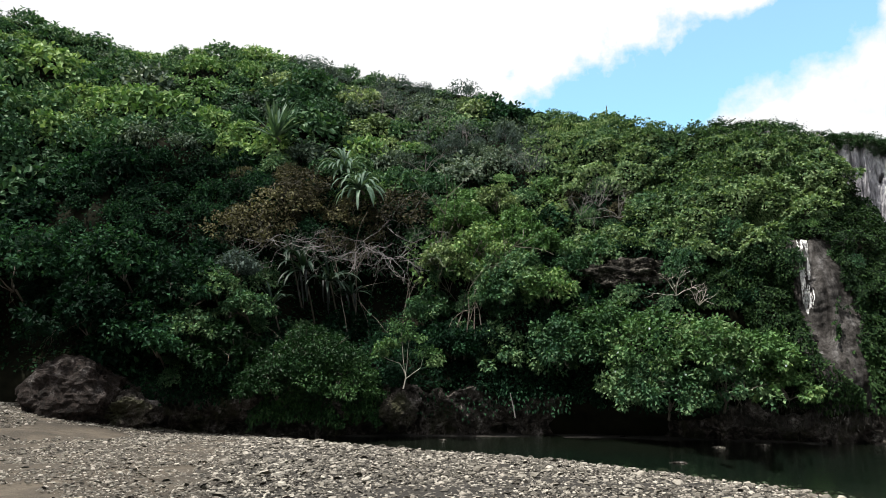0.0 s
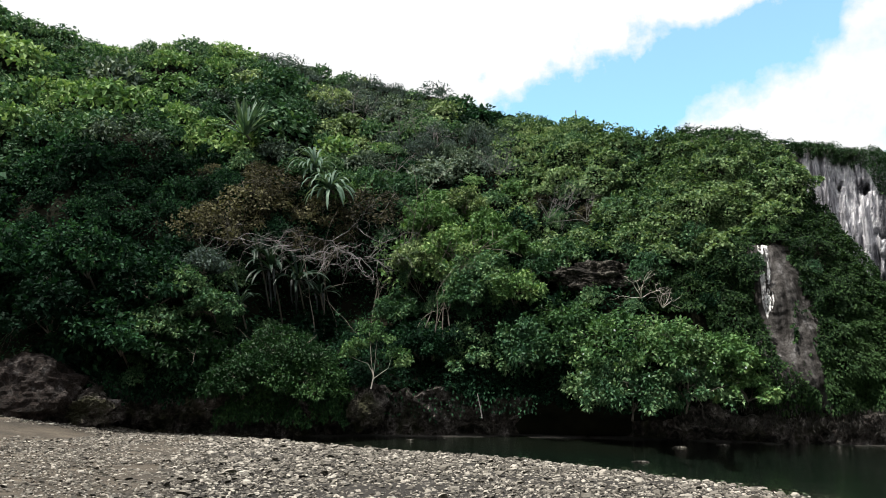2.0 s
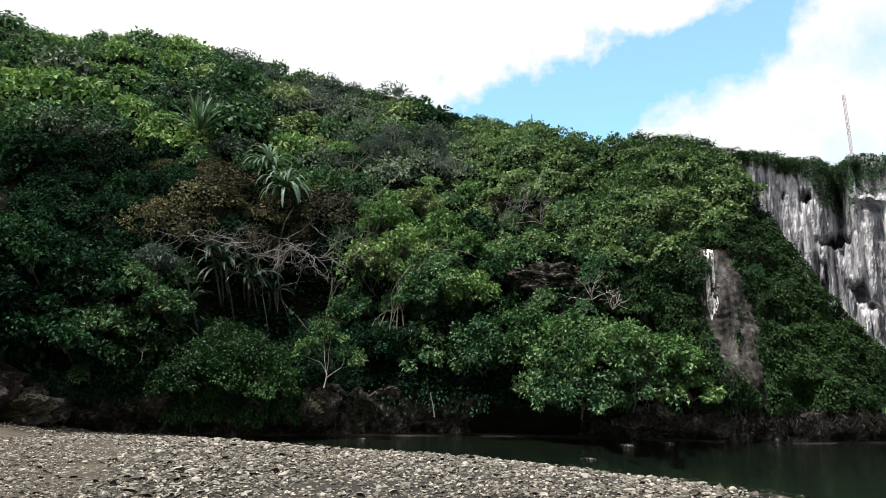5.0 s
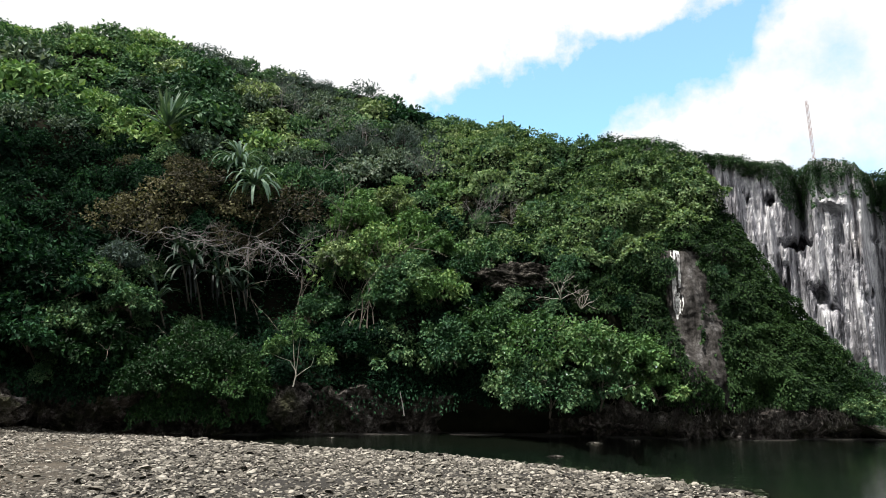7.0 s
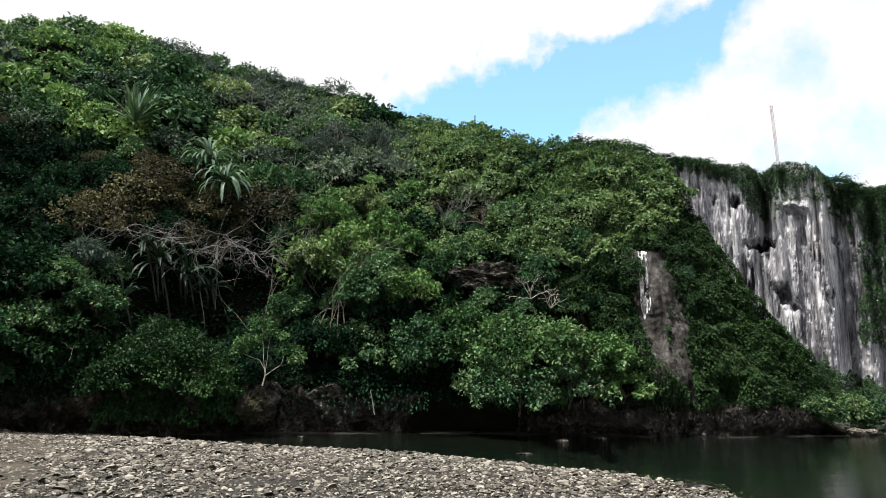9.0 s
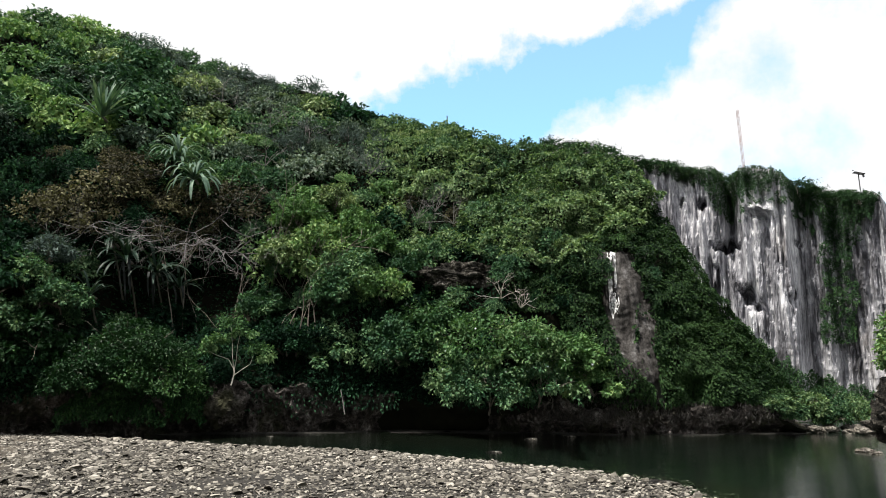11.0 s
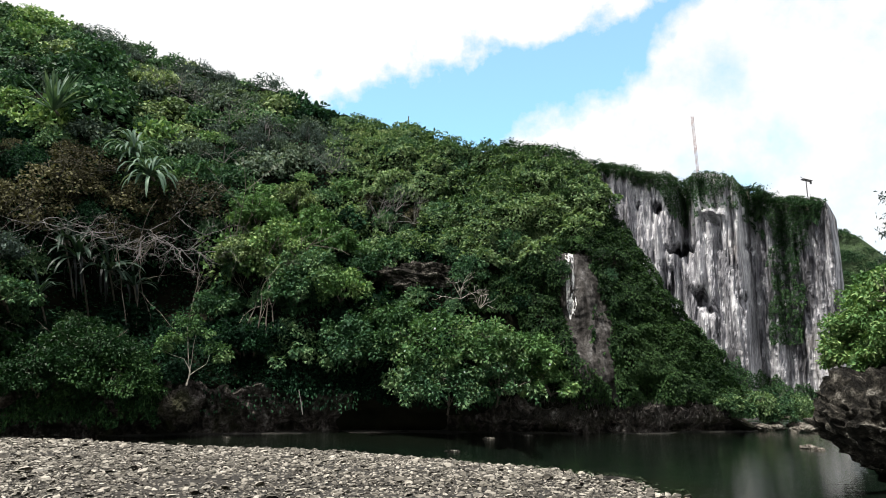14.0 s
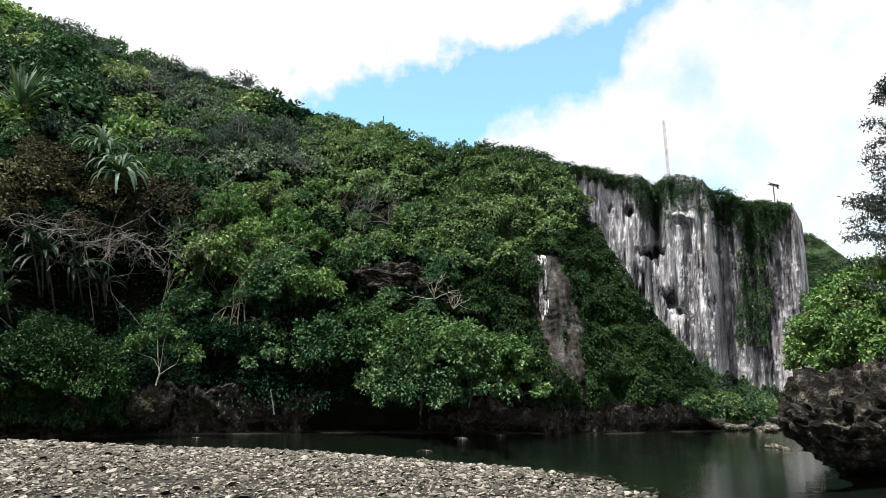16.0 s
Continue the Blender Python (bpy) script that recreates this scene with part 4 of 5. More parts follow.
p, nr = np.array(p), np.array(nr)
axis = unit(nr * 0.5 + np.array([0, 0, -0.4]) + rng.normal(size=p.shape) * 0.5)
normal = unit(nr * 0.7 + np.array([0, 0, 0.9]) + rng.normal(size=p.shape) * 0.35)
l = 0.2 * rng.uniform(0.6, 1.3, len(p))
tagged(new("cliff_plants", leaf_mesh("cliff_plants", p, axis, normal, l, l * 0.6, LEAF_FAR)), "dark green plants hanging over the cliff face", "undergrowth", kind="stuff")

FAR_TREES = [shrub("tree", "low wind-pruned green tree on the cliff top", 90 + i, LEAF_FAR, (2.4, 2.4, 1.3), 0.29, 800, clumps=46, clump_size=0.26) for i in range(2)]
for t in FAR_TREES:
    tagged(t, category="tree", group="trees on the cliff top")
az = 11.4
while az < 36.3:
    for back in (-0.8, 0.8, 3.5):
        e = cliff_top(az)
        q = polar(az + rng.uniform(-0.4, 0.4), CLIFF_R + back + rng.uniform(0, 1), e - 0.35 + 0.15 * rng.normal() + (-0.5 if back < 0 else 0))
        plant(FAR_TREES, q, rng.uniform(0.6, 0.95), rng, squash=rng.uniform(0.75, 1.0))
    az += 1.0
for a in np.arange(35.5, 48, 0.9):
    el = float(np.interp(a, [34, 37, 38.1, 39.1, 40.1, 42, 50, 60], [12.0, 11.8, 11.3, 10.3, 9.3, 8.5, 8, 8]))
    for k in range(7):
        r = 117.5 - k * 2.0
        s = 1 - k / 7 * 0.9
        z = -1 + (EYE + 115 * math.tan(radians(el)) + 0.5) * s
        plant(FAR_TREES, polar(a + rng.uniform(-0.4, 0.4), r - 0.5, z - 0.6), rng.uniform(0.8, 1.2), rng, (0, -0.4, 1))


# ---- the bright bushes overhanging the water, and other particular plants ----
def big_bush(place, size, mat, seed, leaf=0.18, count=5200, label="broad bright green bush overhanging the water", clumps=44, squash=0.85, cat="bush", blossoms=0):
    r = np.random.default_rng(seed)
    ob = tagged(new("bush"), label, cat, "bushes along the foot wall")
    p, a, n, l, wd = crown_leaves(r, count, (size, size, size * squash), leaf, clumps * 2, 0.19, 0.3)
    part("crown", leaf_mesh("crown", p, a, n, l, wd, mat), ob)
    # small white specks of five blades on the front of the crown
    if blossoms:
        k = r.integers(0, count, blossoms * 4)
        k = k[(p[k, 1] < 0) & (np.hypot(p[k, 0], p[k, 1]) > 0.6 * size)][:blossoms]
        if len(k):
            m = np.repeat(p[k] * 1.04, 5, 0)
            turn = np.tile(np.arange(5) * 1.2566, len(k))
            way = np.stack([np.cos(turn), np.full(len(turn), -0.2), np.sin(turn)], 1)
            tagged(part("blossoms", leaf_mesh("blossoms", m, way, np.tile((0.0, -1.0, 0.2), (len(m), 1)), np.full(len(m), 0.055), np.full(len(m), 0.04), WHITE_SPECK), ob, "small white specks on the leaves"), kind="stuff")
    items = [tube_arrays([(0, 0.3 * size, -0.6 * size), (0.02, 0.1, -0.36 * size)], [0.05, 0.045], 6)]
    for _ in range(5):
        branch_arrays(r, (0, 0, -0.4 * size), unit(np.array([r.normal() * 0.6, r.normal() * 0.6, 1])), size * 0.72, 0.035, 2, 0.35, items, 3)
    v, f = join_arrays(items)
    part("stem", mesh_of("stem", v, f, BARK), ob, "pale forked stem")
    ob.matrix_basis = Matrix.Translation(Vector(place))
    return ob


for i, (az, el, r, size, mat) in enumerate((
    (-0.5, 3.5, 32.6, 1.9, LEAF_MID), (2.8, 4.6, 33.0, 2.0, LEAF_BUSH), (5.4, 0.6, 31.4, 1.6, LEAF_MID), (7.0, 3.6, 31.6, 2.2, LEAF_BUSH),
    (7.4, -0.1, 30.9, 1.9, LEAF_MID), (10.6, 3.0, 31.0, 1.9, LEAF_BUSH), (11.4, 0.4, 30.8, 1.8, LEAF_MID), (14.2, 2.4, 31.4, 1.5, LEAF_LIGHT), (15.6, 0.2, 31.4, 1.2, LEAF_LIGHT),
    (-3.6, 6.4, 34.2, 1.8, LEAF_MID), (-4.6, 2.6, 33.4, 1.6, LEAF_MID),
)):
    big_bush(polar(az, r, EYE + r * math.tan(radians(el))), size, mat, 300 + i, blossoms=(2, 2, 4, 4, 5, 8, 9, 10, 8, 0, 2)[i])
# rounded mound of small-leaved creeper, and the dark trees beside it
for i, (az, el, r, size, mat, leaf, count) in enumerate((
    (-20.3, 2.0, 33.0, 2.4, LEAF_MOUND, 0.14, 13000), (-17.9, 0.7, 32.4, 1.8, LEAF_MOUND, 0.14, 8500), (-23.0, 0.6, 33.2, 1.9, LEAF_MOUND, 0.14, 8500),
    (-9.4, 3.6, 33.6, 1.5, LEAF_DARK_SHADED, 0.18, 5000), (-6.4, 3.6, 33.4, 1.3, LEAF_DARK_SHADED, 0.18, 4400),
    (-27.5, 3.0, 34.6, 2.2, LEAF_MOUND, 0.21, 5600), (-31.8, 4.0, 35.0, 2.4, LEAF_DARK_SHADED, 0.24, 5600), (-36.5, 5.4, 36.2, 2.6, LEAF_DARK_SHADED, 0.25, 5800),
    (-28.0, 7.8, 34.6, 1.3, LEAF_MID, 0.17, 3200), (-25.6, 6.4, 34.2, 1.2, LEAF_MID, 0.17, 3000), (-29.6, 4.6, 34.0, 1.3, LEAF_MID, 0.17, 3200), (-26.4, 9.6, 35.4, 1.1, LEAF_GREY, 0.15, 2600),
    (-41.5, 8.4, 38.4, 2.8, LEAF_DARK_SHADED, 0.25, 5800), (-29.6, 7.6, 35.4, 2.2, LEAF_DARK_SHADED, 0.24, 5200), (-34.5, 9.4, 37.0, 2.4, LEAF_DARK_SHADED, 0.24, 5200),
)):
    big_bush(polar(az, r, EYE + r * math.tan(radians(el))), size, mat, 340 + i, leaf, count, "rounded mound of small-leaved green creeper" if i < 3 else "green leafy shrub beside the dark hollow" if mat in (LEAF_MID, LEAF_GREY) else "dense dark green bush on the foot wall", 60 if i < 3 else 40)
# the light-green trees right of the hollow and the scrub below them
for i, (az, el, size, mat, leaf) in enumerate((
    (-9.6, 10.2, 1.2, LEAF_OLIVE, 0.17), (-8.6, 13.4, 1.4, LEAF_LIGHT, 0.16), (-5.6, 14.6, 1.2, LEAF_OLIVE, 0.16), (-3.9, 12.6, 1.3, LEAF_LIGHT, 0.17), (-6.8, 11.0, 1.6, LEAF_LIGHT, 0.17), (-4.4, 9.2, 1.6, LEAF_MID, 0.18),
    (-2.2, 11.2, 1.3, LEAF_LIGHT, 0.18), (-1.6, 7.6, 1.5, LEAF_LIGHT, 0.18), (-5.4, 7.4, 1.2, LEAF_MID, 0.18), (0.8, 8.8, 1.5, LEAF_MID, 0.18), (2.6, 10.2, 1.3, LEAF_MID, 0.17), (-11.0, 6.2, 1.2, LEAF_MID, 0.17),
)):
    q = hill_at(az, el)
    big_bush(q - unit(np.array([q[0], q[1], 0])) * 1.1, size, mat, 500 + i, leaf, 4200, "spreading light green tree crown on the slope", 34, 0.95, "tree")
# low bushes at the head of the lagoon
for i, (az, el, r, size) in enumerate(((28.9, -1.3, 35.0, 0.6), (29.8, -1.8, 35.2, 0.6), (29.6, -0.9, 38.0, 0.9), (30.9, -1.4, 37.5, 0.9), (32.1, -2.0, 37.6, 0.8), (31.8, -1.2, 43, 1.2), (33.4, -1.6, 44, 1.2), (34.8, -1.9, 43, 1.0))):
    big_bush(polar(az, r, EYE + r * math.tan(radians(el))), size, LEAF_NOSE, 380 + i, 0.14, 4200, "low yellow-green bush at the head of the lagoon")


def strap_plant(place, seed, count, length, label, droop=0.5, mat=LEAF_STRAP, lean=(0, -0.35, 1), low=0.1, broad=0.05):
    """A rosette of long arching strap leaves on a short stem."""
    r = np.random.default_rng(seed)
    ob = tagged(new("strap_leaf_plant"), label, "plant", "strap-leaved plants")
    for i in range(count):
        yaw, up = r.uniform(0, 6.283), r.uniform(low, 1.4)
        w = np.array([math.cos(yaw) * math.cos(up), math.sin(yaw) * math.cos(up), math.sin(up)])
        side = np.array([-math.sin(yaw), math.cos(yaw), 0])
        n, ln = 7, length * r.uniform(0.7, 1.1)
        vs, p = [], np.zeros(3)
        for k in range(n):
            t = k / (n - 1)
            half = broad * length * (0.7 + 1.0 * t) * (1 - t) ** 0.5 * 1.5 + 0.004
            nrm = unit(np.cross(w, side))
            vs += [p + side * half, p + nrm * -half * 0.5, p - side * half]
            w = unit(w + np.array([0, 0, -droop * t * 0.55]))
            p = p + w * ln / (n - 1)
        f = []
        for k in range(n - 1):
            a = k * 3
            f += [(a, a + 1, a + 4, a + 3), (a + 1, a + 2, a + 5, a + 4)]
        part("leaf", mesh_of("strap_leaf", np.array(vs), f, mat, True), ob)
    v, f = tube_arrays([(0, 0.6, -0.25), (0.03, 0.3, -0.12), (0, 0, 0.06)], [0.08, 0.07, 0.05], 7)
    part("stem", mesh_of("stem", v, f, BARK), ob)
    ob.matrix_basis = Matrix.Translation(Vector(place)) @ Vector((0, 0, 1)).rotation_difference(Vector(lean).normalized()).to_matrix().to_4x4()
    return ob


def out_of_hill(az, el, out):
    q = hill_at(az, el)
    d = unit(np.array([q[0], q[1], q[2] - EYE]))
    return q - d * out


strap_plant(out_of_hill(-24.0, 19.8, 2.8), 1, 30, 2.4, "upright rosette of pale green strap leaves", 0.25, low=0.35, broad=0.03)
strap_plant(out_of_hill(-18.2, 17.6, 2.8), 2, 34, 2.0, "drooping pale strap-leaved plant on the slope", 1.7, low=0.1, broad=0.03)
strap_plant(out_of_hill(-16.9, 16.0, 2.6), 3, 32, 2.2, "drooping pale strap-leaved plant on the slope", 1.9, low=0.1, broad=0.03)
HOLLOW_R = 36.0
# dry and green strap leaves, both darkened in colour for the hollow's shade
DRY_STRAP = leaf_material("leaf_strap_dry", (0.0168, 0.0168, 0.0144), (0.0384, 0.0384, 0.03168), (0.0816, 0.0792, 0.0672), 0.7, 0.1)
STRAP_SHADE = leaf_material("leaf_strap_shaded", (0.009, 0.02025, 0.01125), (0.0225, 0.0405, 0.0225), (0.0495, 0.072, 0.045), 0.45)
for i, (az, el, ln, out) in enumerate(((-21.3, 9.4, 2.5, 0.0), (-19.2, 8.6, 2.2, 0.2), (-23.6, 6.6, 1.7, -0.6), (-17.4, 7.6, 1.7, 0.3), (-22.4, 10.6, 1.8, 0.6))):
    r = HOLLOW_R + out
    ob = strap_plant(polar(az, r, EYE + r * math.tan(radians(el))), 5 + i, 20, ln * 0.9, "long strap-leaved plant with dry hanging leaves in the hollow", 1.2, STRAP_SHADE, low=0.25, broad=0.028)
    q = np.random.default_rng(40 + i)
    for k in range((6, 4, 0, 2, 0)[i]):
        yaw, x, ln2 = q.uniform(3.4, 6.0), q.normal() * 0.2, ln * q.uniform(0.35, 0.8)
        side = np.array([math.sin(yaw), -math.cos(yaw), 0])
        mid = [np.array([x + math.cos(yaw) * w, math.sin(yaw) * w - 0.1, z]) for w, z in ((0.0, 0.05), (0.22, 0.12), (0.38, -0.25 * ln2), (0.42, -0.6 * ln2), (0.36, -ln2))]
        vs = [p + side * e * h for p, h in zip(mid, (0.03, 0.05, 0.055, 0.045, 0.01)) for e in (-1, 0, 1)]
        f = [(a, a + 1, a + 4, a + 3) for j in range(4) for a in (j * 3, j * 3 + 1)]
        part("dry_leaf", mesh_of("dry_leaf", np.array(vs), f, DRY_STRAP, True), ob, "dry grey hanging leaf")
    part("trunk", mesh_of("trunk", *tube_arrays([(0, 0.9, -3.0), (0.05, 0.4, -1.4), (0, 0, 0.05)], [0.05, 0.045, 0.04], 6), BARK), ob)


def bare_tree(name, place, seed, length, ways, label, mat=BLEACHED, radius=0.07, depth=3, group="bare branches", spread=0.4):
    r = np.random.default_rng(seed)
    ob = tagged(new(name), label, "tree", group)
    for wv in ways:
        for v, f in branch_arrays(r, (0, 0, 0), unit(np.array(wv, float)), length, radius, depth, spread, None, 3):
            part("branch", mesh_of("branch", v, f, mat), ob)
    ob.matrix_basis = Matrix.Translation(Vector(place))
    return ob


# tangle of bare limbs under the withered canopy
lrng = np.random.default_rng(77)
for i in range(12):
    az = -25 + 13.5 * i / 11 + lrng.uniform(-0.4, 0.4)
    el = 11.6 + lrng.uniform(-1.3, 0.7)
    side = 1 if i % 2 else -1
    ways = [(side, -0.3, 0.15), (side * 0.6, -0.5, lrng.uniform(-0.9, 0.3)), (-side * 0.7, -0.3, lrng.uniform(-0.3, 0.3))]
    bare_tree("dead_limb", out_of_hill(az, el, 1.9), 50 + i, lrng.uniform(1.1, 2.0), ways, "tangle of bleached bare limbs over the dark hollow", radius=0.017, depth=2, spread=0.6)
for i, (az, low, high) in enumerate(((-17.6, 5.0, 10.6), (-17.0, 5.4, 11.6), (-15.9, 4.6, 10.8), (-13.3, 4.4, 9.6), (-12.3, 4.6, 9.0), (-11.4, 4.4, 8.4))):
    z0, z1 = EYE + HOLLOW_R * math.tan(radians(low)) - 0.6, EYE + HOLLOW_R * math.tan(radians(high))
    bare_tree("slender_tree", polar(az, HOLLOW_R + 0.3 * (i % 3), z0), 70 + i, z1 - z0, [(0.1 * (i % 4 - 1.5), 0, 1)], "slender leafless tree standing in the dark hollow", BARK, 0.035, 1, "trunks in the hollow", 0.28)
# twigs that hang from the limbs over the hollow
for i, (az, el, ln) in enumerate(((-14.9, 10.9, 1.3), (-14.2, 10.6, 1.1), (-17.2, 11.0, 1.2), (-12.8, 10.4, 0.9), (-16.3, 11.4, 0.9), (-20.6, 11.4, 0.8))):
    bare_tree("dead_limb", polar(az, 33.6, EYE + 33.6 * math.tan(radians(el))), 150 + i, ln, [(0.25, -0.1, -1), (-0.3, -0.1, -1), (0.7, -0.1, -0.4), (-0.9, 0.1, 0.2)], "drooping bleached twigs over the dark hollow", radius=0.02, depth=1, spread=0.55)
for i, (az, el) in enumerate(((-28.6, 7.4), (-27.4, 8.0), (8.4, 7.2), (10.0, 6.4), (-11.2, 20.6), (-9.6, 20.4), (-8.0, 19.6), (-16.6, 22.4), (-15.2, 22.2), (-13.8, 21.6), (1.4, 13.8), (2.9, 14.4), (4.4, 13.4), (-2.6, 17.4), (-11.4, 17.6))):
    bare_tree("dead_shrub", out_of_hill(az, el, 1.5 if i < 4 else 1.2), 90 + i, (1.1, 1.1, 0.75, 0.65)[i] if i < 4 else 1.15, [(0.4, -0.2, 1), (-0.4, -0.3, 1), (0.9, -0.3, 0.5), (-0.9, -0.2, 0.5), (0, -0.5, 0.8)], "bleached leafless shrub among the greenery", WHITE_BARK if i in (2, 3) else BLEACHED, 0.018, 2, "dead shrubs", 0.35)


def slim_tree(place, seed, height, label, mat, crown, leaf=0.24, trunk=BLEACHED, count=1500):
    r = np.random.default_rng(seed)
    ob = tagged(new("small_tree"), label, "tree", "small trees")
    limbs = branch_arrays(r, (0, 0, 0), (0.05, 0, 1), height, 0.06, 2, 0.25, None, 4)
    stem = part("trunk", mesh_of("trunk", *limbs[0], trunk), ob, "pale slender trunk")
    for v, f in limbs[1:]:
        part("branch", mesh_of("branch", v, f, trunk), stem)
    p, a, n, l, wd = crown_leaves(r, count, crown, leaf, 16, 0.42, 0.3, 0.5)
    part("crown", leaf_mesh("crown", p + np.array([0, 0, height]), a, n, l, wd, mat), ob)
    ob.matrix_basis = Matrix.Translation(Vector(place))
    return ob


# low white-stemmed tree that forks just above the rock
ob = tagged(new("small_tree"), "small white-stemmed forked tree on the rock wall", "tree", "small trees")
stem = part("trunk", mesh_of("trunk", *tube_arrays([(-0.1, 0, -0.2), (0, 0, 0.25), (0.03, 0, 0.55)], [0.042, 0.036, 0.03], 7), WHITE_BARK), ob, "short white trunk")
forks = ([(0, 0, 0.5), (0.08, 0, 1.0), (0.1, 0, 1.7), (0.2, 0, 2.4)], [(0, 0, 0.3), (0.45, -0.05, 0.62), (0.8, -0.05, 0.85), (0.95, 0, 1.4)], [(0.02, 0, 0.55), (-0.3, 0, 1.1), (-0.9, 0, 1.3), (-1.3, 0, 1.5)], [(0.0, 0, 0.5), (-0.12, 0.05, 1.2), (-0.2, 0.1, 2.0), (-0.25, 0, 2.7)])
for q in forks:
    part("branch", mesh_of("branch", *tube_arrays(q, [0.025, 0.02, 0.015, 0.008], 6), WHITE_BARK), stem)
r = np.random.default_rng(9)
for x, z, w in ((-1.3, 1.6, 0.75), (-0.3, 2.9, 0.85), (0.3, 2.3, 0.8), (1.1, 1.6, 0.8), (-0.9, 2.1, 0.6), (1.6, 1.1, 0.55)):
    p, a, n, l, wd = crown_leaves(r, 330, (w, w * 0.8, w * 0.6), 0.17, 16, 0.3, 0.3, 0.5)
    tagged(part("leaf_spray", leaf_mesh("leaf_spray", p + np.array([x, 0, z]), a, n, l, wd, LEAF_BUSH), ob), kind="stuff")
ob.matrix_basis = Matrix.Translation(Vector(polar(-13.0, 31.4, 2.25))) @ Matrix.Diagonal((0.85, 0.85, 0.85, 1))
slim_tree(polar(-8.5, 35.4, 4.0), 2, 4.2, "slender light-green tree with pale trunks", LEAF_LIGHT, (2.0, 1.6, 1.7), trunk=BARK, count=2200)
slim_tree(polar(-6.4, 35.8, 4.4), 3, 4.6, "slender light-green tree with pale trunks", LEAF_LIGHT, (2.0, 1.6, 1.6), trunk=BARK, count=2200)
slim_tree(polar(-10.2, 36.4, 3.4), 4, 5.0, "slender light-green tree with pale trunks", LEAF_LIGHT, (1.5, 1.4, 1.5), trunk=BARK, count=1600)

for i, (az, top) in enumerate(((-9.0, 8.4), (-8.3, 7.8), (-7.5, 8.2), (-6.6, 7.6))):
    z0, z1 = 3.4, EYE + 33.2 * math.tan(radians(top))
    bare_tree("slender_tree", polar(az, 33.0, z0), 170 + i, z1 - z0, [(0.12 * (i % 3 - 1), 0.05, 1)], "slender pale trunk rising under the light green crowns", BARK, 0.045, 1, "pale trunks under the crowns", 0.25)

# ---- rocks ----
boulder = tagged(new("boulder", rock_mesh("boulder", np.random.default_rng(4), (2.1, 1.3, 1.6), RED_ROCK, 5, 0.3, 1.5)), "large reddish-grey boulder at the head of the beach", "boulder")
boulder.matrix_basis = Matrix.Translation(Vector(polar(-37.3, 35.0, 1.75)))
ob = tagged(new("boulder", rock_mesh("boulder", np.random.default_rng(6), (1.3, 0.9, 0.8), WALL_ROCK, 5, 0.5, 1.7)), "low dark rock beside the boulder", "boulder")
ob.matrix_basis = Matrix.Translation(Vector(polar(-33.9, 34.4, 1.1)))
ob = tagged(new("boulder", rock_mesh("boulder", np.random.default_rng(8), (0.9, 0.8, 0.9), WALL_ROCK, 5, 0.4, 1.5)), "grey rounded rock head on the foot wall", "boulder")
ob.matrix_basis = Matrix.Translation(Vector(polar(-13.6, 32.6, 1.35)))

ob = tagged(new("rock_outcrop", rock_mesh("rock_outcrop", np.random.default_rng(12), (1.9, 0.6, 0.62), KARST, 5, 0.5, 2.2)), "bare dark rock outcrop between the shrubs", "rock")
ob.matrix_basis = Matrix.Translation(Vector(hill_at(5.2, 9.0)) + Vector((0, -0.05, 0))) @ Matrix.Rotation(radians(-6), 4, "Z")

rng = np.random.default_rng(21)
for i in range(26):
    az = rng.uniform(29.5, 35.5)
    s = rng.uniform(0.14, 0.36)
    ob = tagged(new("rock", rock_mesh("rock", rng, (s * 1.3, s, s * 0.6), PALE_ROCK, 3, 0.35, 1.5)), "pale grey rock at the water's edge", "rock", "rocks at the head of the lagoon")
    ob.matrix_basis = Matrix.Translation(Vector(polar(az, 36.0 + rng.uniform(0, 2.2), rng.uniform(0.0, 0.25)))) @ Matrix.Rotation(rng.uniform(0, 6), 4, "Z")
for az, r, s in ((34.0, 26.4, 0.2), (34.7, 25.6, 0.14)):
    ob = tagged(new("rock", rock_mesh("rock", rng, (s * 1.2, s * 0.8, s * 0.5), PALE_ROCK, 4, 0.45, 1.7)), "pale rock breaking the lagoon surface", "rock", "rocks in the lagoon")
    ob.matrix_basis = Matrix.Translation(Vector(polar(az, r, 0.02)))
for az, r, s in ((7.7, 22.5, 0.16), (10.6, 28.4, 0.17), (13.6, 30.0, 0.17), (-10, 30.4, 0.12), (20.5, 15.8, 0.25), (19.2, 15.4, 0.2)):
    ob = tagged(new("rock", rock_mesh("rock", rng, (s * 1.4, s, s * 0.3), KARST, 3, 0.4, 1.6)), "flat dark stone just above the water", "rock", "rocks in the lagoon")
    ob.matrix_basis = Matrix.Translation(Vector(polar(az, r, 0.0)))

# mushroom-shaped karst rock with its undercut foot
bm = bmesh.new()
bmesh.ops.create_icosphere(bm, subdivisions=6, radius=1.0)
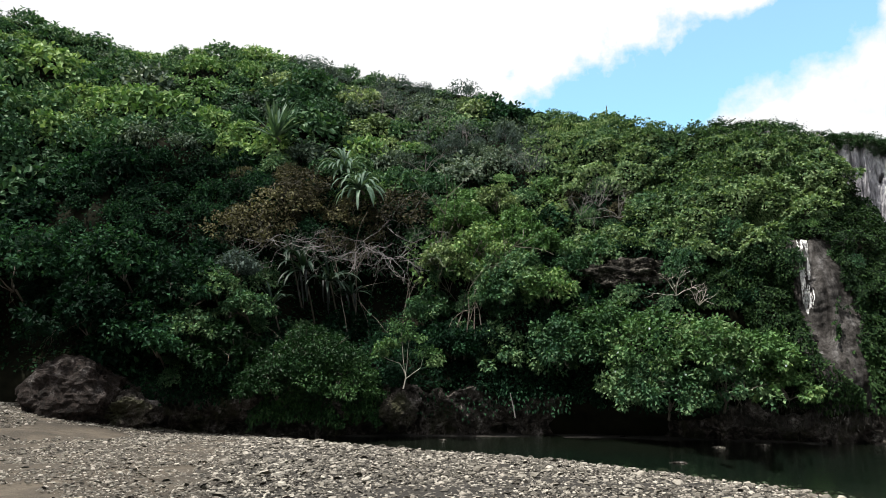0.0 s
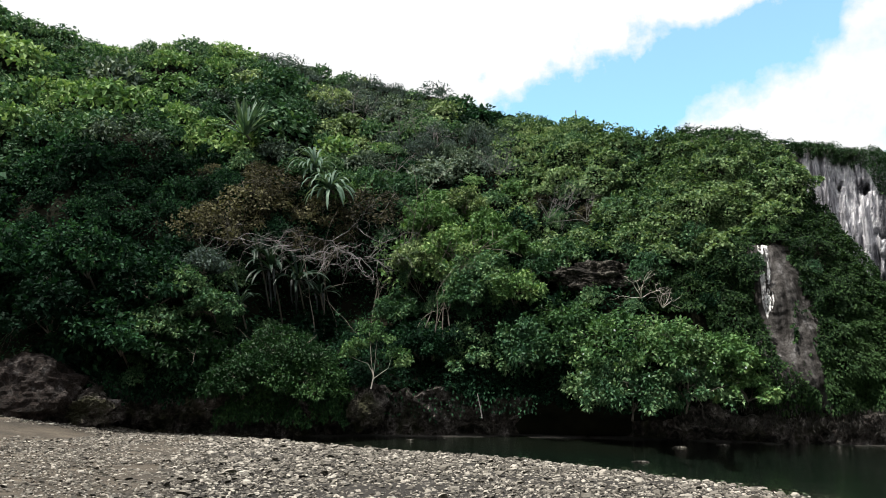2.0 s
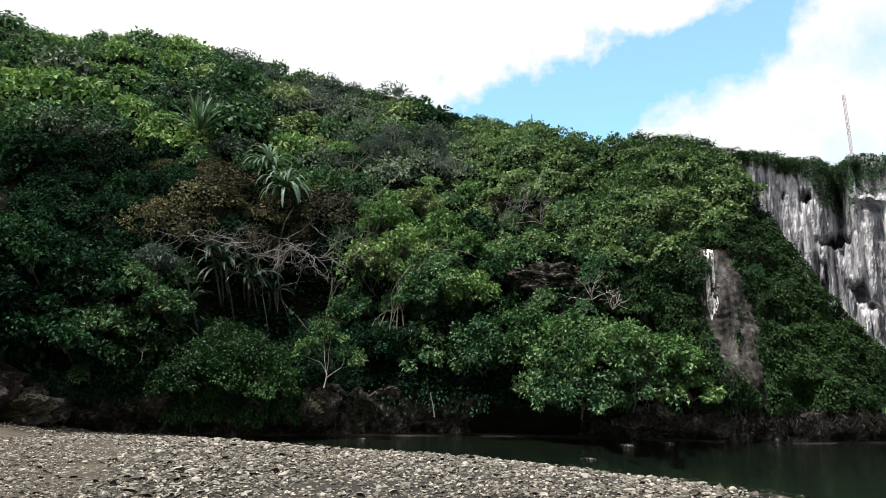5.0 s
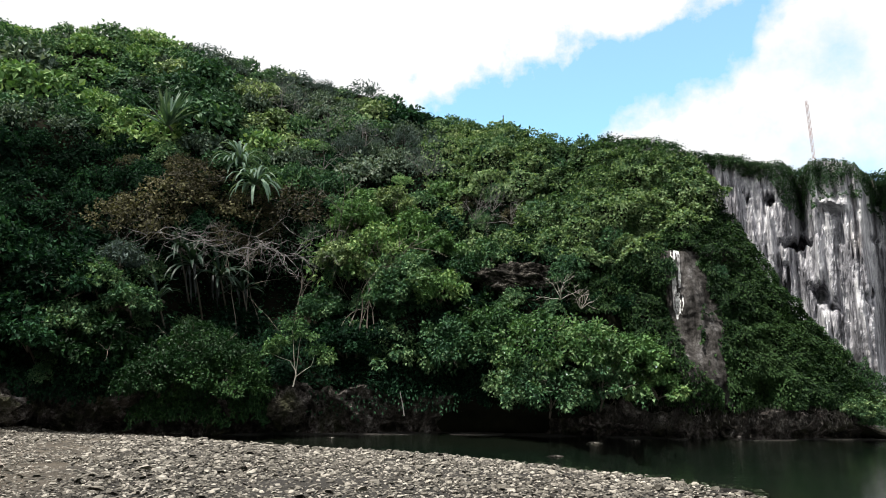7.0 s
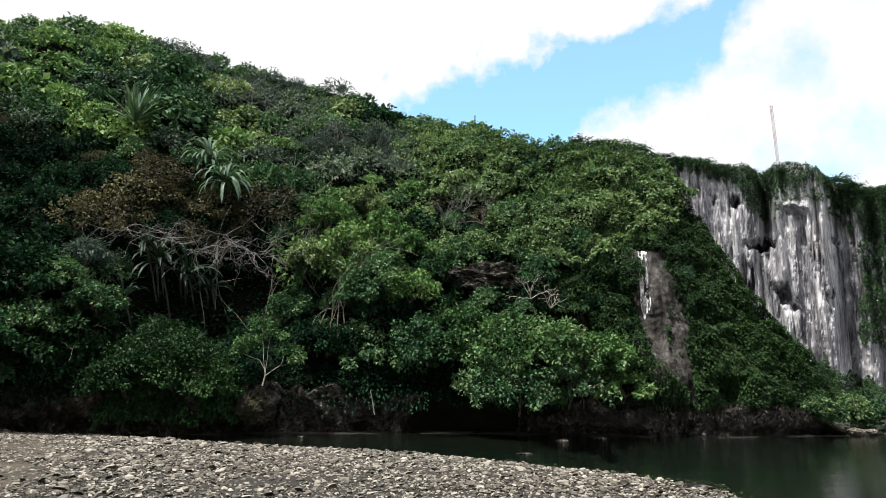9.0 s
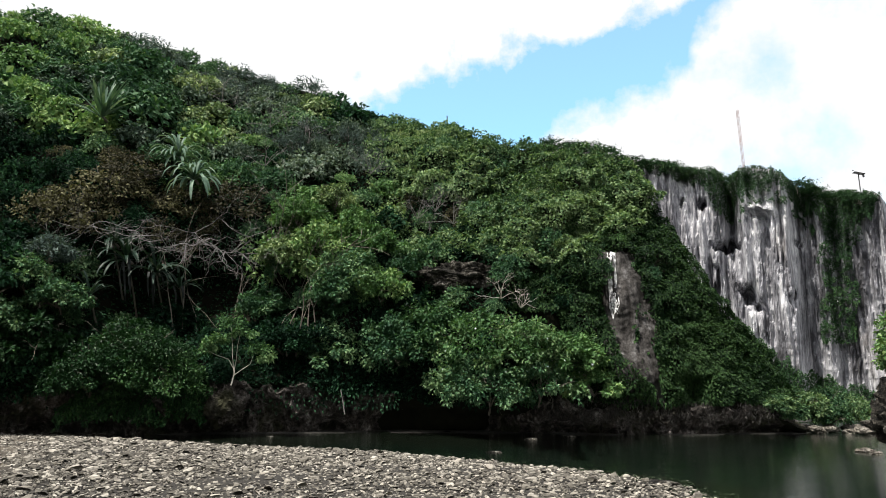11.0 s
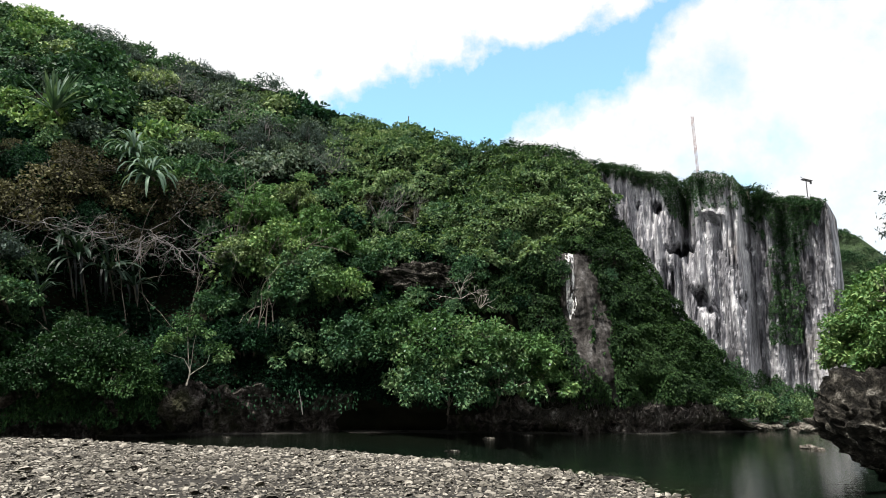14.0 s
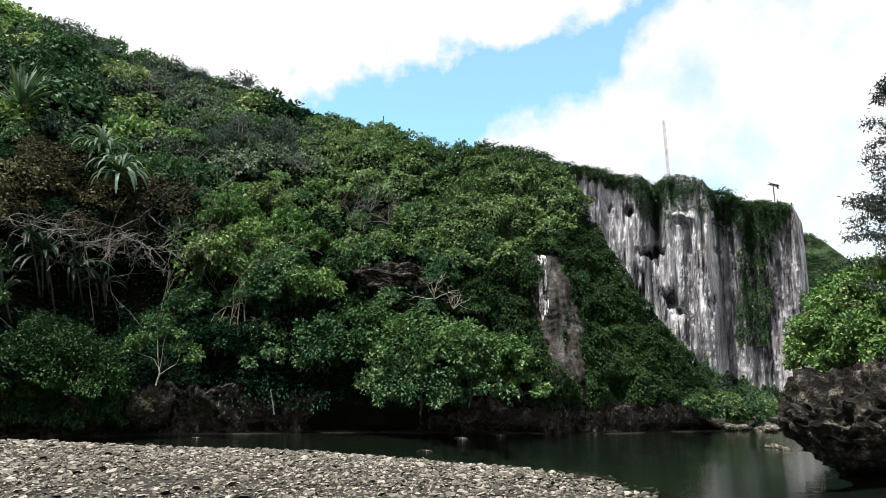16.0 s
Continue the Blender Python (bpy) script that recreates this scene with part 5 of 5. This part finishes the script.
for v in bm.verts:
    q = v.co.copy()
    z = q.z
    flare = float(np.interp(z, [-1, -0.75, -0.5, -0.3, -0.1, 0.15, 0.45, 1], [0.8, 0.7, 0.62, 0.68, 0.84, 1.0, 1.06, 1.05]))
    ring = Vector((q.x * flare, q.y * flare, z))
    w3 = Vector((ring.x * 3.5, ring.y * 2.8, z * 1.8))
    n = Vector((q.x / 3.6, q.y / 3.0, q.z / 2.2)).normalized()
    pit = noise.noise(w3 * 2.6 + Vector((3, 1, 7))) + 0.6 * noise.noise(w3 * 5.5)
    k = 0.45 * noise.noise(w3 * 0.55) + 0.3 * noise.noise(w3 * 1.4) - 0.42 * max(0.0, pit) - 0.25 * max(0.0, noise.noise(w3 * 8.5)) + 0.05 * noise.noise(w3 * 17)
    k += 0.3 * abs(noise.noise(w3 * 1.9)) - 0.4 * abs(noise.noise(w3 * 3.6 + Vector((5, 2, 1))))
    v.co = w3 + n * (k + 0.3)
me = bpy.data.meshes.new("karst_rock")
bm.to_mesh(me)
bm.free()
me.materials.append(KARST)
karst = tagged(new("karst_rock", me), "undercut dark pitted limestone rock standing in the water", "rock")
karst.matrix_basis = Matrix.Translation(Vector(polar(44.3, 21.0, 0.75)))
for i, (az, el, r, size, mat) in enumerate(((37.6, 2.2, 21.0, 0.9, LEAF_LIGHT), (39.2, 4.0, 21.0, 1.3, LEAF_LIGHT), (41.5, 5.2, 21.0, 1.5, LEAF_LIGHT), (41.6, 2.6, 20.0, 1.2, LEAF_LIGHT), (44.5, 4.0, 20.5, 1.6, LEAF_LIGHT), (40.4, 6.6, 21.6, 1.0, LEAF_LIGHT), (43.2, 7.0, 21.0, 1.3, LEAF_LIGHT))):
    big_bush(polar(az, r, EYE + r * math.tan(radians(el))), size, mat, 420 + i, 0.12, 6500, "bright green bush on top of the undercut rock", 40)


def feathery_tree(place, seed, height):
    """A thin tree with fine drooping sprays."""
    r = np.random.default_rng(seed)
    ob = tagged(new("feathery_tree"), "thin dark tree with fine drooping sprays", "tree")
    n = 9
    path = [np.array([0.15 * r.normal() * k / n, 0.15 * r.normal() * k / n, height * k / (n - 1)]) for k in range(n)]
    items = [tube_arrays(path, np.linspace(0.13, 0.02, n), 7)]
    tips = []
    for k in range(80):
        t = r.uniform(0.18, 1.0)
        yaw = r.uniform(0, 6.283)
        start = np.array([np.interp(t * height, [q[2] for q in path], [q[j] for q in path]) for j in range(2)] + [t * height])
        ln = (1.9 * (1 - t) + 0.55) * r.uniform(0.7, 1.1)
        w, p, bp = np.array([math.cos(yaw), math.sin(yaw), 0.5]), start, [start]
        for j in range(5):
            w = unit(w + np.array([0, 0, -0.06]) + r.normal(size=3) * 0.15)
            p = p + w * ln / 5
            bp.append(p)
        items.append(tube_arrays(bp, np.linspace(0.022, 0.006, 6), 4))
        tips += bp[1:] + [(bp[j] + bp[j + 1]) / 2 for j in range(1, 5)]
    stem = part("trunk", mesh_of("trunk", *items[0], BARK), ob)
    for v, f in items[1:]:
        part("branch", mesh_of("branch", v, f, BARK), stem)
    tips = np.repeat(np.array(tips), 30, 0)
    m = len(tips)
    axis = unit(r.normal(size=(m, 3)) * 0.6 + np.array([0, 0, -0.5]))
    l = r.uniform(0.06, 0.13, m)
    part("sprays", leaf_mesh("sprays", tips + r.normal(size=(m, 3)) * 0.085, axis, unit(r.normal(size=(m, 3))), l, l * 0.36, LEAF_SPRAY), ob)
    ob.matrix_basis = Matrix.Translation(Vector(place))


feathery_tree(polar(45.0, 19.5, 2.4), 3, 7.3)

# ---- masts on the cliff ----
mast = tagged(new("radio_mast"), "thin red and white lattice mast on the cliff top", "mast")
base = cliff_top(27.8) + 0.5
items = []
H = 7.4
for k in range(3):
    a = k * 2.094
    part("leg", mesh_of("leg", *tube_arrays([(0.15 * math.cos(a), 0.15 * math.sin(a), z) for z in (0, H / 2, H)], [0.02] * 3, 4), STEEL), mast)

items = []
for j in range(22):
    for k in range(3):
        a, c = k * 2.094, (k + 1) * 2.094
        z = j * H / 22
        items.append(tube_arrays([(0.15 * math.cos(a), 0.15 * math.sin(a), z), (0.15 * math.cos(c), 0.15 * math.sin(c), z + H / 22)], [0.011] * 2, 4))
v, f = join_arrays(items)
part("bracing", mesh_of("bracing", v, f, STEEL), mast)
mast.matrix_basis = Matrix.Translation(Vector(polar(27.9, CLIFF_R + 2, base))) @ Matrix.Rotation(radians(-1.5), 4, "Y")

pole = tagged(new("beacon_post"), "beacon post with a flat panel on the cliff edge", "beacon")
v, f = tube_arrays([(0, 0, -1), (0, 0, 0.8), (0, 0, 2.3)], [0.11, 0.1, 0.09], 8)
part("post", mesh_of("post", v, f, PANEL), pole)


def slab(sx, sy, sz, at, rot=(0, 0, 0)):
    bm = bmesh.new()
    bmesh.ops.create_cube(bm, size=1, matrix=Matrix.Translation(at) @ Euler([radians(a) for a in rot]).to_matrix().to_4x4() @ Matrix.Diagonal((sx, sy, sz, 1)))
    bmesh.ops.bevel(bm, geom=bm.edges[:], offset=min(sx, sy, sz) * 0.2, segments=1, affect="EDGES")
    me = bpy.data.meshes.new("slab")
    bm.to_mesh(me)
    bm.free()
    me.materials.append(PANEL)
    return me


part("panel", slab(1.9, 1.0, 0.12, (0.1, 0, 2.35), (0, 10, 0)), pole)
part("arm", slab(0.9, 0.1, 0.1, (-0.7, 0, 2.75), (0, 25, 0)), pole)
part("lamp_box", slab(0.3, 0.3, 0.6, (0.95, 0, 1.9)), pole)
pole.matrix_basis = Matrix.Translation(Vector(polar(35.5, CLIFF_R + 0.5, cliff_top(35.5) + 0.75))) @ Matrix.Scale(0.55, 4)

stake = tagged(new("marker_post"), "thin dark post standing on the hill crest", "post")
v, f = tube_arrays([(0, 0, -2), (0, 0, 0), (0.01, 0, 0.6)], [0.04, 0.04, 0.035], 6)
part("shaft", mesh_of("shaft", v, f, PANEL), stake)
stake.matrix_basis = Matrix.Translation(Vector(polar(3.9, 42.4, EYE + 42.4 * math.tan(radians(21.5)))))

# driftwood stick on the wall
stick = tagged(new("stick"), "pale bare stick leaning on the foot wall", "stick")
v, f = tube_arrays([(0, 0, 0), (-0.09, 0.1, 0.5), (-0.22, 0.22, 1.05)], [0.03, 0.028, 0.018], 6)
part("stick_shaft", mesh_of("stick_shaft", v, f, BLEACHED), stick)
stick.matrix_basis = Matrix.Translation(Vector(polar(-4.3, 31.3, 0.85)))


# ---- beach rubble ----
def stone_mesh_arrays(r, kinds=12):
    out = []
    ring = [(math.cos(k * 1.0472), math.sin(k * 1.0472)) for k in range(6)]
    base = np.array([(x, y, -0.1) for x, y in ring] + [(x * 0.62, y * 0.62, 0.5) for x, y in ring])
    faces = []
    for k in range(6):
        m = (k + 1) % 6
        faces += [(k, m, 6 + m), (k, 6 + m, 6 + k)]
    faces = np.array(faces + [(6, 7, 8), (6, 8, 9), (6, 9, 10), (6, 10, 11)])
    for _ in range(kinds):
        k = 1 + r.uniform(-0.26, 0.26, (len(base), 1))
        out.append((base * k + r.uniform(-0.12, 0.12, (len(base), 3))) * np.array([1.0, r.uniform(0.5, 0.85), r.uniform(0.4, 0.75)]))
    return out, faces


rng = np.random.default_rng(33)
shapes, sfaces = stone_mesh_arrays(rng)
N = 130000
sx = rng.uniform(-30, 6.5, N)
sy = rng.uniform(8.2, 34, N)
sd = shore_distance(sx, sy)
bearing = np.degrees(np.arctan2(sx, sy))
reach = np.hypot(sx, sy)
patchy = np.array([noise.noise(Vector((x * 0.3, y * 0.3, 7))) + 0.5 * noise.noise(Vector((x * 0.9, y * 0.9, 2))) for x, y in zip(sx, sy)])
sandy = np.clip((-sx - 3.0 - 0.31 * sy) / 1.5, 0, 1)
keep = ((sd > -0.4) | ((sd > -2.6) & (rng.random(N) < 0.45 + 0.17 * sd))) & (bearing > -45) & (bearing < 26) & (patchy > sandy * 0.5 - 0.8) & (reach < [foot_r(b) for b in bearing])
sx, sy, reach, sd, sandy = sx[keep], sy[keep], reach[keep], sd[keep], sandy[keep]
size = np.clip(rng.lognormal(-3.4, 0.42, len(sx)), 0.02, 0.13) * (1 + 0.022 * (reach - 10)) * (1 - 0.3 * sandy)
sz = ground_z(sx, sy) + size * rng.uniform(0.15, 0.6, len(sx))
yaw = rng.uniform(0, 6.283, len(sx))
tilt = rng.normal(0, 0.5, len(sx))
order = np.argsort(reach)
near = order[:300]
V, F, k = [], [], 0
stone_meshes = [mesh_of("stone", s, sfaces, STONE) for s in shapes]
for j in near:
    ob = new("stone", stone_meshes[int(j) % len(shapes)])
    ob.parent = ground
    ob.matrix_basis = Matrix.Translation((sx[j], sy[j], sz[j])) @ Matrix.Rotation(yaw[j], 4, "Z") @ Matrix.Rotation(tilt[j], 4, "X") @ Matrix.Diagonal((size[j],) * 3 + (1,))
far = order[300:]
ca, sa, ct, st = np.cos(yaw), np.sin(yaw), np.cos(tilt), np.sin(tilt)
for g in range(len(shapes)):
    idx = far[far % len(shapes) == g]
    b = shapes[g][None] * size[idx, None, None]
    y2 = b[..., 1] * ct[idx, None] - b[..., 2] * st[idx, None]
    z2 = b[..., 1] * st[idx, None] + b[..., 2] * ct[idx, None]
    x3 = b[..., 0] * ca[idx, None] - y2 * sa[idx, None]
    y3 = b[..., 0] * sa[idx, None] + y2 * ca[idx, None]
    vv = np.stack([x3 + sx[idx, None], y3 + sy[idx, None], z2 + sz[idx, None]], -1)
    nv = len(shapes[g])
    V.append(vv.reshape(-1, 3))
    F.append((sfaces[None] + (np.arange(len(idx)) * nv)[:, None, None] + k).reshape(-1, 3))
    k += len(idx) * nv
tagged(new("shingle", mesh_of("shingle", np.concatenate(V), np.concatenate(F), STONE)), "flat grey and cream coral rubble covering the spit", "shingle", kind="stuff")
print("stones", len(sx))

print("triangles", sum(len(o.data.loop_triangles) if o.data.calc_loop_triangles() is None else 0 for o in scene.objects if o.type == "MESH"), len(scene.objects))
